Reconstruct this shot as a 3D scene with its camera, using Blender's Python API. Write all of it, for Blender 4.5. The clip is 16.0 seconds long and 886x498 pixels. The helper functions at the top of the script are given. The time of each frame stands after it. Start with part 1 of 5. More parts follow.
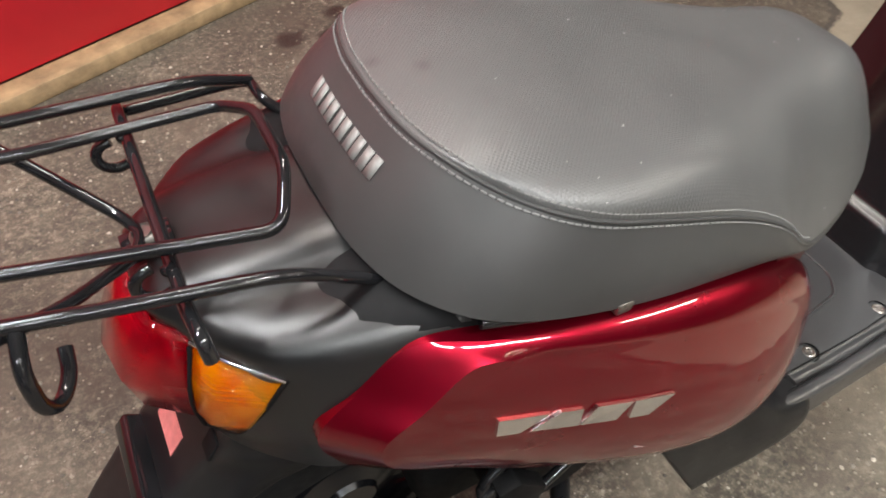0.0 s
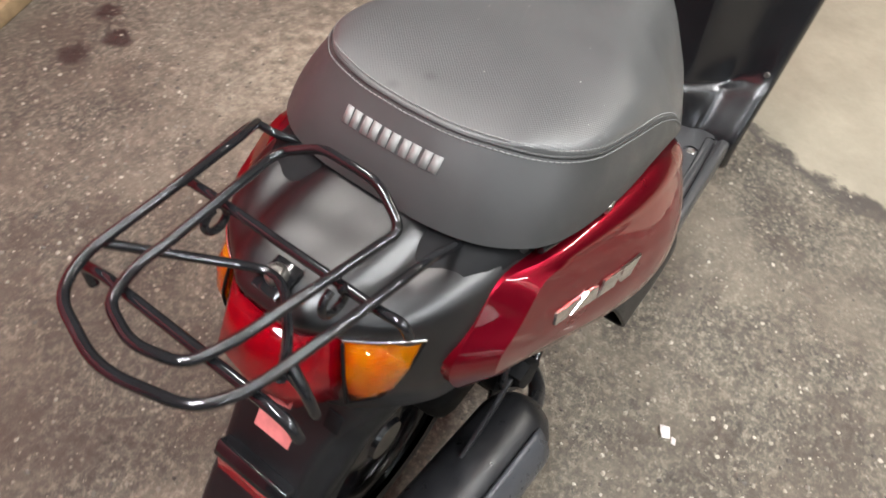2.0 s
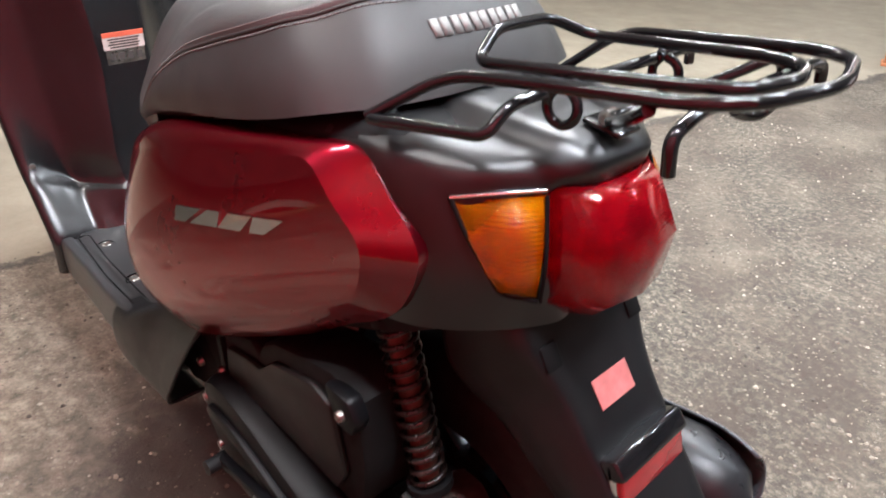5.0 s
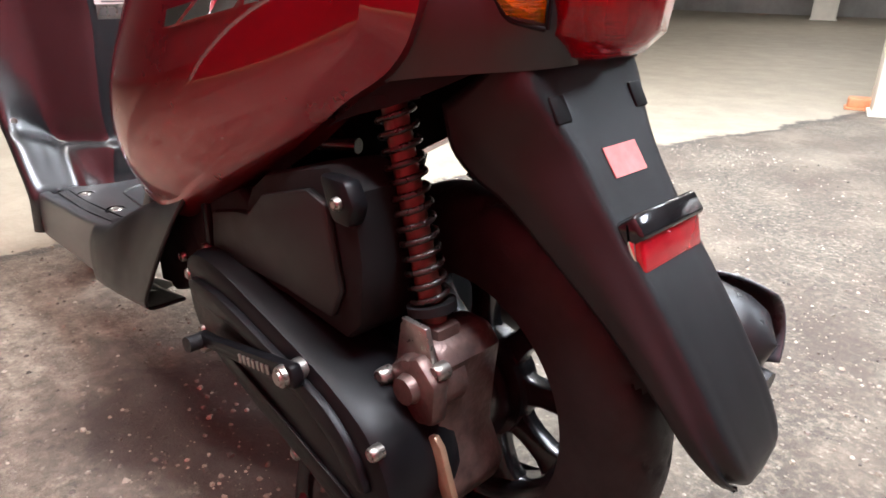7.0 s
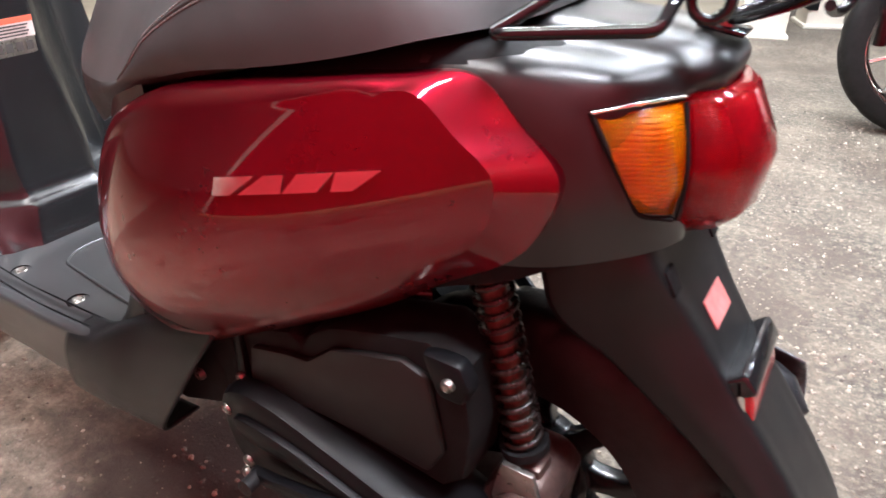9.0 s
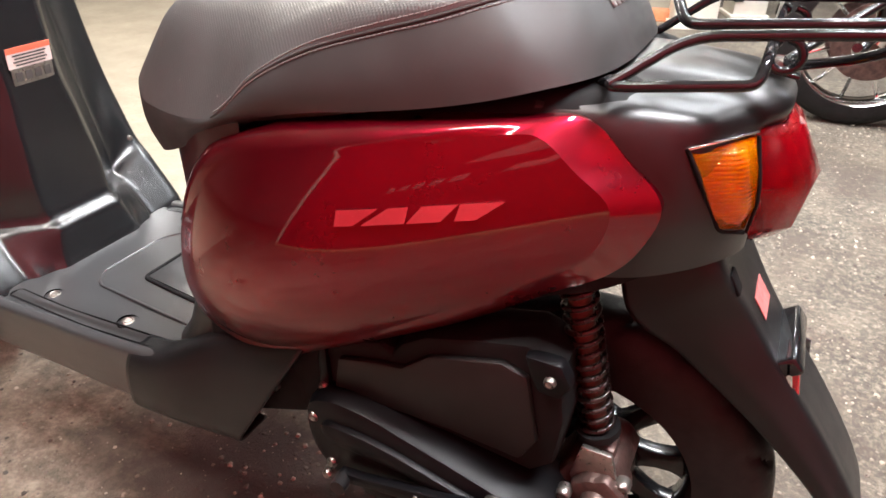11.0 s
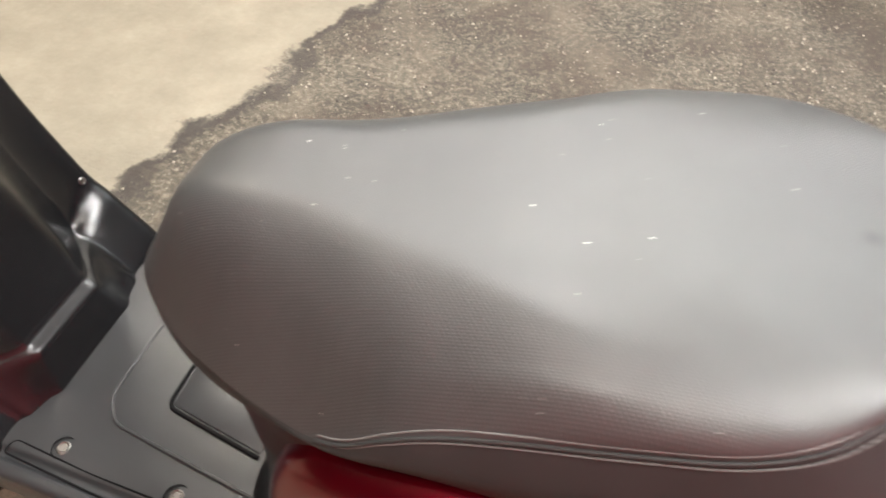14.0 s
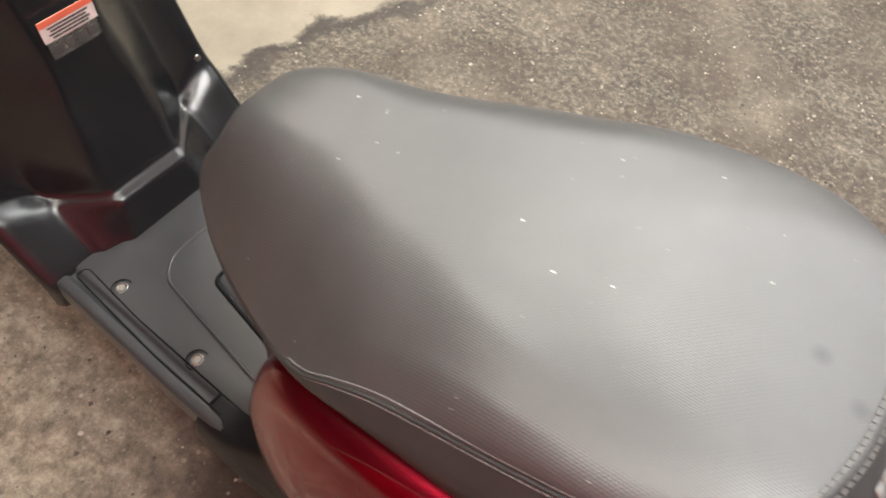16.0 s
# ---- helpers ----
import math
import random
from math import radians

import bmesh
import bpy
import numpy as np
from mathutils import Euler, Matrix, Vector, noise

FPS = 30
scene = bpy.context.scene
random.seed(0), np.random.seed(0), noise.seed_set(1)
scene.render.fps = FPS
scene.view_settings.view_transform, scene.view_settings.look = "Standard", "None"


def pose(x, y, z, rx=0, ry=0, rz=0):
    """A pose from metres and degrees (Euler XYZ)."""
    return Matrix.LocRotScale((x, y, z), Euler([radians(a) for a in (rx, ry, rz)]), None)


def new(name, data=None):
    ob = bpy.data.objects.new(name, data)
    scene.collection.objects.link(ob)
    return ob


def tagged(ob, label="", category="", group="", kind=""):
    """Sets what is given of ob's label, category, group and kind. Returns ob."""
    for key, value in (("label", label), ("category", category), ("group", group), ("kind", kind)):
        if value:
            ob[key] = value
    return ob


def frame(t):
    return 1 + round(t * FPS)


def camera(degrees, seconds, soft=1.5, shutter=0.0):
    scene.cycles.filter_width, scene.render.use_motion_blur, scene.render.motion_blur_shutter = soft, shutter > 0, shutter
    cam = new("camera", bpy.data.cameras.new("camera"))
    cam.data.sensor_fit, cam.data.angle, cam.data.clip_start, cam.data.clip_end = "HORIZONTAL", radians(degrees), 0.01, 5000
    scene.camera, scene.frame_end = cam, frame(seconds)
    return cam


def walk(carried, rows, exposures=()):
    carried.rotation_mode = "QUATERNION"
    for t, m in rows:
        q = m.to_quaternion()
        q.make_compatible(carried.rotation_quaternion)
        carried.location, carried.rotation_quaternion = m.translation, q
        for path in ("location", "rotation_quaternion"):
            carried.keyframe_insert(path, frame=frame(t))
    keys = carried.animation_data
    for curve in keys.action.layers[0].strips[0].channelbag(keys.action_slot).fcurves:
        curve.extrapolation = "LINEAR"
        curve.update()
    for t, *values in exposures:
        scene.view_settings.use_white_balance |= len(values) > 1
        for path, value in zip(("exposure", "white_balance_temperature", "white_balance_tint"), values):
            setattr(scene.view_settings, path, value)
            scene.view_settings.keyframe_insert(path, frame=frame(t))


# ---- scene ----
cam = camera(66.9, 16.0, soft=1.6, shutter=0.35)
ROWS = [
    (0, -0.1750, -0.3245, 1.0152, 41.73, -3.13, -28.18),
    (0.5, -0.2075, -0.3667, 1.0933, 40.72, -2.73, -32.29),
    (1, -0.3231, -0.4216, 1.1298, 39.93, -2.42, -39.46),
    (1.5, -0.3615, -0.3907, 1.1326, 39.42, -3.63, -44.25),
    (2, -0.3695, -0.2487, 1.1194, 37.87, -4.32, -53.65),
    (2.5, -0.4804, -0.1410, 1.1118, 39.04, -4.57, -68.42),
    (3, -0.5101, -0.0195, 1.0971, 38.94, -3.98, -81.72),
    (3.5, -0.4676, 0.1251, 1.0980, 39.28, -3.90, -97.79),
    (4, -0.4571, 0.2466, 1.0532, 43.35, -3.00, -115.49),
    (4.5, -0.364, 0.324, 0.971, 52.07, -3.79, -127.74),
    (4.8, -0.389, 0.351, 0.886, 57.31, -4.21, -134.25),
    (5, -0.4341, 0.3862, 0.8572, 59.69, -0.57, -132.72),
    (7.3, -0.4869, 0.4703, 0.6124, 68.39, 0.40, -135.92),
    (7.5, -0.4739, 0.4856, 0.6835, 66.64, 1.20, -138.25),
    (8, -0.4378, 0.5412, 0.7620, 61.80, 0.60, -140.58),
    (8.5, -0.3895, 0.5462, 0.7918, 61.50, 0.18, -143.34),
    (9, -0.2820, 0.4904, 0.7971, 59.73, 0.06, -147.10),
    (9.2, -0.2433, 0.4877, 0.8002, 59.24, 0.33, -147.76),
    (11.3, -0.1606, 0.6045, 0.8630, 58.44, -0.49, -155.30),
    (11.5, -0.1299, 0.5827, 0.8676, 57.20, -0.12, -156.88),
    (12, 0.0268, 0.4693, 0.8653, 52.63, 0.06, -161.39),
    (12.5, 0.1580, 0.4351, 0.8755, 52.16, -3.30, -161.80),
    (13, 0.2833, 0.4135, 0.8788, 47.87, -3.29, -160.35),
    (13.5, 0.2950, 0.3236, 0.9305, 42.82, -3.15, -161.76),
    (14, 0.1448, 0.2990, 1.0439, 39.76, 0.00, -161.40),
    (14.5, 0.0050, 0.2251, 1.0892, 35.46, -0.71, -155.18),
    (15, -0.0454, 0.2024, 1.0796, 32.80, -1.74, -147.42),
    (15.5, -0.0270, 0.2225, 1.0952, 33.86, -0.15, -144.29),
    (16, 0.0859, 0.2570, 1.0928, 33.32, -2.96, -142.79),
]
walk(cam, [(t, pose(x, y, z, rx, ry, rz)) for t, x, y, z, rx, ry, rz in ROWS],
     exposures=[(0.0, 0.05, 6700, 10), (1.0, 0.15, 6500, 10), (2.5, 0.2, 6400, 10), (3.5, 0.1, 6200, 11), (5.0, 0.5, 6200, 11), (7.3, 1.07, 6100, 12), (9.2, 1.03, 6100, 12),
                (11.5, 0.88, 6600, 12), (12.0, 0.8, 6500, 11), (12.5, 0.52, 6500, 10), (13.0, 0.2, 6700, 10), (15.0, 0.1, 6800, 10), (16.0, 0.1, 6800, 10)])

# ---- light: a closed hall at night, lit by ceiling tubes over the aisle beside the scooter ----
world = bpy.data.worlds.new("hall_air")
scene.world = world
world.use_nodes = True
world.node_tree.nodes["Background"].inputs[0].default_value = (0.9, 0.93, 1.0, 1)
world.node_tree.nodes["Background"].inputs[1].default_value = 0.05
scene.view_settings.exposure = 0.0
TUBES = [  # x, y, z, length, turn, watts, colour
    (-0.9, 0.0, 2.7, 1.2, 24, 66, (0.95, 0.975, 1.0)),
    (-0.45, -1.65, 2.7, 1.2, 6, 36, (0.9, 0.96, 1.0)),
    (0.95, -1.5, 2.7, 1.2, 6, 66, (0.97, 0.98, 0.98)),
    (2.9, -1.2, 2.7, 1.2, 24, 44, (1.0, 0.94, 0.84)),
    (0.55, 0.85, 2.7, 1.2, 24, 26, (1.0, 0.95, 0.9)),
    (-2.1, -2.8, 2.7, 1.2, 24, 30, (0.85, 0.94, 1.0)),
    (0.3, -3.3, 2.7, 1.2, 6, 17, (0.9, 0.96, 1.0)),
    (1.2, -5.6, 2.7, 1.2, 24, 20, (1.0, 0.95, 0.87)),
    (2.4, -9.2, 2.7, 1.2, 24, 22, (1.0, 0.96, 0.9)),
]

# ---- materials ----
def nodes_of(name):
    m = bpy.data.materials.new(name)
    m.use_nodes = True
    nt = m.node_tree
    return m, nt, nt.nodes["Principled BSDF"]


def link(nt, a, b):
    nt.links.new(a, b)


def noise_tex(nt, scale, detail=4, rough=0.6, coord="Object"):
    tc = nt.nodes.new("ShaderNodeTexCoord")
    n = nt.nodes.new("ShaderNodeTexNoise")
    n.inputs["Scale"].default_value, n.inputs["Detail"].default_value, n.inputs["Roughness"].default_value = scale, detail, rough
    link(nt, tc.outputs[coord], n.inputs["Vector"])
    return n


def ramp(nt, src, stops):
    r = nt.nodes.new("ShaderNodeValToRGB")
    el = r.color_ramp.elements
    while len(el) < len(stops):
        el.new(0.5)
    for e, (p, c) in zip(el, stops):
        e.position = p
        e.color = (*c, 1) if len(c) == 3 else c
    link(nt, src, r.inputs[0])
    return r


def grey(v):
    return (v, v, v)


def mat(name, col, rough=0.5, metal=0.0, var=0.25, scale=9, grain=0, bump=0.1, coat=0.0, coat_rough=0.05, rvar=0.12, spec=0.5, sheen=0.0):
    """A surface with wear at two scales: broad tone and roughness patches, and a fine grain relief."""
    m, nt, b = nodes_of(name)
    big = noise_tex(nt, scale, 5)
    lo = tuple(c * (1 - var) for c in col)
    hi = tuple(min(1, c * (1 + var)) for c in col)
    cr = ramp(nt, big.outputs["Fac"], [(0.3, lo), (0.7, hi)])
    link(nt, cr.outputs["Color"], b.inputs["Base Color"])
    rr = ramp(nt, noise_tex(nt, scale * 3.1, 6).outputs["Fac"], [(0.3, grey(max(0.02, rough - rvar))), (0.7, grey(min(1, rough + rvar)))])
    link(nt, rr.outputs["Color"], b.inputs["Roughness"])
    b.inputs["Metallic"].default_value = metal
    b.inputs["Specular IOR Level"].default_value = spec
    b.inputs["Coat Weight"].default_value = coat
    b.inputs["Coat Roughness"].default_value = coat_rough
    b.inputs["Sheen Weight"].default_value = sheen
    if grain:
        bp = nt.nodes.new("ShaderNodeBump")
        bp.inputs["Strength"].default_value = bump
        bp.inputs["Distance"].default_value = 0.001
        link(nt, noise_tex(nt, grain, 3).outputs["Fac"], bp.inputs["Height"])
        link(nt, bp.outputs["Normal"], b.inputs["Normal"])
    return m


RED = mat("candy_red_paint", (0.175, 0.0022, 0.0115), 0.3, 0.8, 0.12, 6, 0, 0, 1.0, 0.012, 0.04)
RED.node_tree.nodes["Principled BSDF"].inputs["Coat IOR"].default_value = 1.54
RED.node_tree.nodes["Principled BSDF"].inputs["Specular Tint"].default_value = (0.9, 0.1, 0.13, 1)
# the covers' red, dulled and darkened to hold the shade under the seat nose
APRONRED = mat("red_darkened_for_shade", (0.042, 0.001, 0.004), 0.4, 0.2, 0.15, 8, 0, 0, 0.1, 0.1, 0.04, spec=0.25)
BLACK = mat("black_grained_plastic", (0.0062, 0.0063, 0.0068), 0.34, 0, 0.2, 5, 1400, 0.12, rvar=0.025, spec=0.62)
DARK = mat("dark_inner_plastic", (0.004, 0.004, 0.0045), 0.68, 0, 0.35, 20, 700, 0.12, rvar=0.05, spec=0.18)
SHIELDBLACK = mat("smooth_black_plastic", (0.0085, 0.0085, 0.0095), 0.25, 0, 0.2, 6, 1600, 0.06, rvar=0.02, spec=0.62)
FLOORMAT = mat("grey_black_floor_plastic", (0.034, 0.035, 0.0365), 0.3, 0, 0.1, 9, 1300, 0.2, rvar=0.015, spec=0.95)
FAIRING = mat("worn_black_fairing_plastic", (0.0078, 0.008, 0.0088), 0.38, 0, 0.3, 7, 1300, 0.2, rvar=0.05, spec=0.34)
GLOSS = mat("black_gloss_enamel", (0.008, 0.008, 0.009), 0.09, 0, 0.3, 30, 0, 0, 0.0, 0.03, 0.03)
RUBBER = mat("tyre_rubber", (0.0075, 0.0075, 0.008), 0.55, 0, 0.35, 25, 500, 0.4, spec=0.3)
RIMBLACK = mat("black_rim_paint", (0.006, 0.006, 0.007), 0.22, 0, 0.3, 30, 0, 0, 0.1, 0.15, 0.04)
CASE = mat("dull_engine_alloy", (0.085, 0.055, 0.048), 0.42, 0.6, 0.5, 45, 130, 0.9)
STEEL = mat("zinc_plated_steel", (0.27, 0.255, 0.235), 0.34, 0.9, 0.25, 60)
REFLECT = mat("silvered_lamp_bowl", (0.88, 0.88, 0.86), 0.32, 0.6, 0.05, 40)
CHROME = mat("chrome_plastic", (0.82, 0.82, 0.82), 0.12, 1.0, 0.06, 30, rvar=0.05)
SILENCER = mat("heat_black_steel", (0.014, 0.014, 0.0155), 0.36, 0.2, 0.4, 12, 600, 0.2)
SHIELDGREY = mat("satin_grey_shield", (0.06, 0.063, 0.07), 0.33, 0.3, 0.2, 15, 500, 0.15)
SPRING = mat("dusty_black_spring", (0.014, 0.009, 0.008), 0.3, 0.2, 0.4, 40)
SKIRT = mat("grey_vinyl_skirt", (0.041, 0.041, 0.0405), 0.42, 0, 0.15, 8, 1500, 0.2, rvar=0.08, spec=0.32)
THREAD = mat("light_grey_thread", (0.17, 0.168, 0.163), 0.8, 0, 0.15, 200)
PRINT = mat("silver_grey_print", (0.2, 0.196, 0.188), 0.5, 0.1, 0.12, 60)
PINK = mat("faded_pink_sticker", (0.62, 0.2, 0.19), 0.55, 0, 0.25, 40)
ORANGE = mat("orange_label_band", (0.75, 0.16, 0.09), 0.5, 0, 0.12, 30)
PAPER = mat("white_label_paper", (0.7, 0.62, 0.58), 0.5, 0, 0.1, 60)
INK = mat("dark_label_ink", (0.08, 0.075, 0.07), 0.5, 0, 0.2, 60)
WHITEPAINT = mat("white_pillar_paint", (0.75, 0.71, 0.62), 0.5, 0, 0.12, 4, 60, 0.3)
YELLOW = mat("yellow_warning_paint", (0.7, 0.55, 0.05), 0.5, 0, 0.2, 20)
BRICKRED = mat("orange_rubber", (0.5, 0.2, 0.09), 0.6, 0, 0.2, 20)
BANNER = mat("red_vinyl_banner", (0.47, 0.01, 0.02), 0.45, 0, 0.1, 2.5, 30, 0.2)
FADED = mat("faded_banner_print", (0.6, 0.2, 0.2), 0.5, 0, 0.2, 14)
DAMPER = mat("dusty_brown_damper", (0.11, 0.05, 0.038), 0.5, 0.3, 0.4, 60)
BRASS = mat("dull_gold_zinc", (0.3, 0.2, 0.13), 0.42, 0.7, 0.25, 40)
WOOD = mat("raw_timber", (0.32, 0.22, 0.12), 0.7, 0, 0.35, 18, 160, 0.5)
HALLWALL = mat("dull_hall_wall", (0.34, 0.33, 0.31), 0.8, 0, 0.3, 1.5, 60, 0.3)
HALLCEIL = mat("pale_hall_ceiling", (0.66, 0.65, 0.63), 0.8, 0, 0.2, 1.2, 40, 0.3)
TANKWHITE = mat("white_tank_paint", (0.7, 0.7, 0.68), 0.3, 0, 0.1, 6, coat=0.6)


def lens_mat(name, col, deep, ribs, depth, cell):
    """Tinted lamp plastic; fine prism ribs and cells moulded on the inside."""
    m, nt, b = nodes_of(name)
    b.inputs["Roughness"].default_value = 0.04
    b.inputs["Transmission Weight"].default_value = 0.7
    b.inputs["IOR"].default_value = 1.45
    b.inputs["Coat Weight"].default_value = 0.15
    tc = nt.nodes.new("ShaderNodeTexCoord")
    w = nt.nodes.new("ShaderNodeTexWave")
    w.bands_direction = "Z"
    w.inputs["Scale"].default_value = ribs
    w.inputs["Distortion"].default_value = 0.4
    link(nt, tc.outputs["Object"], w.inputs["Vector"])
    bp = nt.nodes.new("ShaderNodeBump")
    bp.inputs["Strength"].default_value, bp.inputs["Distance"].default_value = depth, 0.001
    cells = nt.nodes.new("ShaderNodeTexVoronoi")
    cells.inputs["Scale"].default_value = cell
    link(nt, tc.outputs["Object"], cells.inputs["Vector"])
    both = nt.nodes.new("ShaderNodeMath")
    both.operation = "MULTIPLY_ADD"
    both.inputs[1].default_value = 2.2
    link(nt, cells.outputs["Distance"], both.inputs[0])
    link(nt, w.outputs["Fac"], both.inputs[2])
    link(nt, both.outputs[0], bp.inputs["Height"])
    link(nt, bp.outputs["Normal"], b.inputs["Normal"])
    tone = ramp(nt, noise_tex(nt, 42, 2).outputs["Fac"], [(0.36, (*deep,)), (0.6, (*col,))])
    link(nt, tone.outputs["Color"], b.inputs["Base Color"])
    return m


REDLENS = lens_mat("red_lamp_lens", (0.56, 0.002, 0.014), (0.4, 0.0015, 0.012), 110, 0.1, 60)
AMBER = lens_mat("amber_lamp_lens", (1.0, 0.34, 0.0), (0.9, 0.17, 0.0), 100, 0.45, 110)


def weave_mat():
    """Grey seat cloth-vinyl, pressed with a fine diagonal weave and dusty."""
    m, nt, b = nodes_of("woven_grey_seat_vinyl")
    tc = nt.nodes.new("ShaderNodeTexCoord")
    dust = noise_tex(nt, 7, 6)
    cr = ramp(nt, dust.outputs["Fac"], [(0.3, (0.056, 0.057, 0.0568)), (0.75, (0.08, 0.0805, 0.0795))])
    specks = noise_tex(nt, 140, 2)
    sr = ramp(nt, specks.outputs["Fac"], [(0.745, grey(0)), (0.78, grey(1))])
    mx = nt.nodes.new("ShaderNodeMixRGB")
    mx.inputs[2].default_value = (0.42, 0.41, 0.39, 1)
    link(nt, sr.outputs["Color"], mx.inputs[0])
    link(nt, cr.outputs["Color"], mx.inputs[1])
    col = mx.outputs["Color"]
    flat = nt.nodes.new("ShaderNodeVectorMath")
    flat.operation = "MULTIPLY"
    flat.inputs[1].default_value = (1, 1, 0)
    link(nt, tc.outputs["Object"], flat.inputs[0])
    for at in ((0.0015, 0.005, 0), (-0.026, 0.022, 0)):
        d = nt.nodes.new("ShaderNodeVectorMath")
        d.operation = "DISTANCE"
        d.inputs[1].default_value = at
        link(nt, flat.outputs[0], d.inputs[0])
        spot = ramp(nt, d.outputs["Value"], [(0.001, grey(0.6)), (0.007, grey(0))])
        sm = nt.nodes.new("ShaderNodeMixRGB")
        sm.inputs[2].default_value = (0.012, 0.012, 0.012, 1)
        link(nt, spot.outputs["Color"], sm.inputs[0])
        link(nt, col, sm.inputs[1])
        col = sm.outputs["Color"]
    link(nt, col, b.inputs["Base Color"])
    heights = []
    for turn in (45, -45):
        mp = nt.nodes.new("ShaderNodeMapping")
        mp.inputs["Rotation"].default_value = (0, 0, radians(turn))
        w = nt.nodes.new("ShaderNodeTexWave")
        w.inputs["Scale"].default_value = 140
        link(nt, tc.outputs["Object"], mp.inputs["Vector"])
        link(nt, mp.outputs["Vector"], w.inputs["Vector"])
        heights.append(w)
    mul = nt.nodes.new("ShaderNodeMath")
    mul.operation = "MULTIPLY"
    link(nt, heights[0].outputs["Fac"], mul.inputs[0])
    link(nt, heights[1].outputs["Fac"], mul.inputs[1])
    bp = nt.nodes.new("ShaderNodeBump")
    b.inputs["Specular IOR Level"].default_value = 0.72
    bp.inputs["Strength"].default_value, bp.inputs["Distance"].default_value = 0.3, 0.0006
    link(nt, mul.outputs[0], bp.inputs["Height"])
    link(nt, bp.outputs["Normal"], b.inputs["Normal"])
    rr = ramp(nt, noise_tex(nt, 20, 5).outputs["Fac"], [(0.3, grey(0.36)), (0.7, grey(0.43))])
    link(nt, rr.outputs["Color"], b.inputs["Roughness"])
    return m


WEAVE = weave_mat()


def ground_mat():
    """Worn asphalt full of pale grit; past an uneven joint, smoother pale concrete; oil spots; shade painted under the
    scooter.
    """
    m, nt, b = nodes_of("worn_gritty_asphalt")
    tc = nt.nodes.new("ShaderNodeTexCoord")
    sep = nt.nodes.new("ShaderNodeSeparateXYZ")
    link(nt, tc.outputs["Object"], sep.inputs[0])

    def math2(op, a, c):
        n = nt.nodes.new("ShaderNodeMath")
        n.operation = op
        for i, v in enumerate((a, c)):
            if isinstance(v, (int, float)):
                n.inputs[i].default_value = v
            else:
                link(nt, v, n.inputs[i])
        return n.outputs[0]

    def mix(fac, a, c):
        n = nt.nodes.new("ShaderNodeMixRGB")
        for i, v in enumerate((fac, a, c)):
            if isinstance(v, tuple):
                n.inputs[i].default_value = (*v, 1)
            elif isinstance(v, (int, float)):
                n.inputs[i].default_value = v
            else:
                link(nt, v, n.inputs[i])
        return n.outputs[0]

    broad = ramp(nt, noise_tex(nt, 3.6, 10, 0.72).outputs["Fac"], [(0.38, (0.048, 0.04, 0.032)), (0.5, (0.13, 0.111, 0.086)), (0.62, (0.28, 0.24, 0.18))])
    grit = noise_tex(nt, 62, 7, 0.82)
    gritc = ramp(nt, grit.outputs["Fac"], [(0.4, (0.022, 0.019, 0.015)), (0.5, (0.125, 0.108, 0.084)), (0.6, (0.42, 0.368, 0.285))])
    col = mix(0.55, broad.outputs["Color"], gritc.outputs["Color"])
    patch = ramp(nt, noise_tex(nt, 2.6, 10, 0.8).outputs["Fac"], [(0.42, grey(0.72)), (0.56, grey(0))])
    col = mix(patch.outputs["Color"], col, (0.082, 0.06, 0.046))
    bare = ramp(nt, noise_tex(nt, 1.7, 8, 0.7).outputs["Fac"], [(0.52, grey(0)), (0.66, grey(0.55))])
    col = mix(bare.outputs["Color"], col, (0.24, 0.205, 0.155))
    # drier sandy ground along the near side
    d = nt.nodes.new("ShaderNodeVectorMath")
    d.operation = "DISTANCE"
    d.inputs[1].default_value = (0.85, 0.58, 0)
    link(nt, tc.outputs["Object"], d.inputs[0])
    sandd = math2("ADD", d.outputs["Value"], math2("MULTIPLY", math2("SUBTRACT", noise_tex(nt, 4, 9, 0.78).outputs["Fac"], 0.5), 1.5))
    sand = ramp(nt, sandd, [(0.22, grey(0.74)), (0.85, grey(0))])
    sandc = ramp(nt, noise_tex(nt, 24, 9, 0.78).outputs["Fac"], [(0.36, (0.1, 0.085, 0.066)), (0.5, (0.33, 0.282, 0.214)), (0.64, (0.64, 0.555, 0.43))])
    col = mix(sand.outputs["Color"], col, sandc.outputs["Color"])
    vor = nt.nodes.new("ShaderNodeTexVoronoi")
    vor.inputs["Scale"].default_value = 75
    link(nt, tc.outputs["Object"], vor.inputs["Vector"])
    stone = ramp(nt, vor.outputs["Distance"], [(0.16, grey(1)), (0.3, grey(0))])
    pick = ramp(nt, vor.outputs["Color"], [(0.6, grey(0)), (0.66, grey(1))])
    stones = math2("MULTIPLY", stone.outputs["Color"], pick.outputs["Color"])
    col = mix(math2("MULTIPLY", stones, 0.45), col, (0.45, 0.4, 0.32))
    # pale concrete beyond the joint
    edge = math2("ADD", math2("SUBTRACT", sep.outputs["X"], math2("MULTIPLY", sep.outputs["Y"], 0.25)), -1.26)
    edge = math2("SUBTRACT", edge, math2("MULTIPLY", math2("MAXIMUM", math2("SUBTRACT", sep.outputs["Y"], 0.25), 0.0), 0.75))
    edge = math2("ADD", edge, math2("MULTIPLY", math2("SUBTRACT", noise_tex(nt, 4, 6, 0.7).outputs["Fac"], 0.5), 0.35))
    pale = ramp(nt, noise_tex(nt, 5, 8, 0.7).outputs["Fac"], [(0.3, (0.225, 0.197, 0.15)), (0.5, (0.275, 0.241, 0.184)), (0.72, (0.34, 0.3, 0.23))])
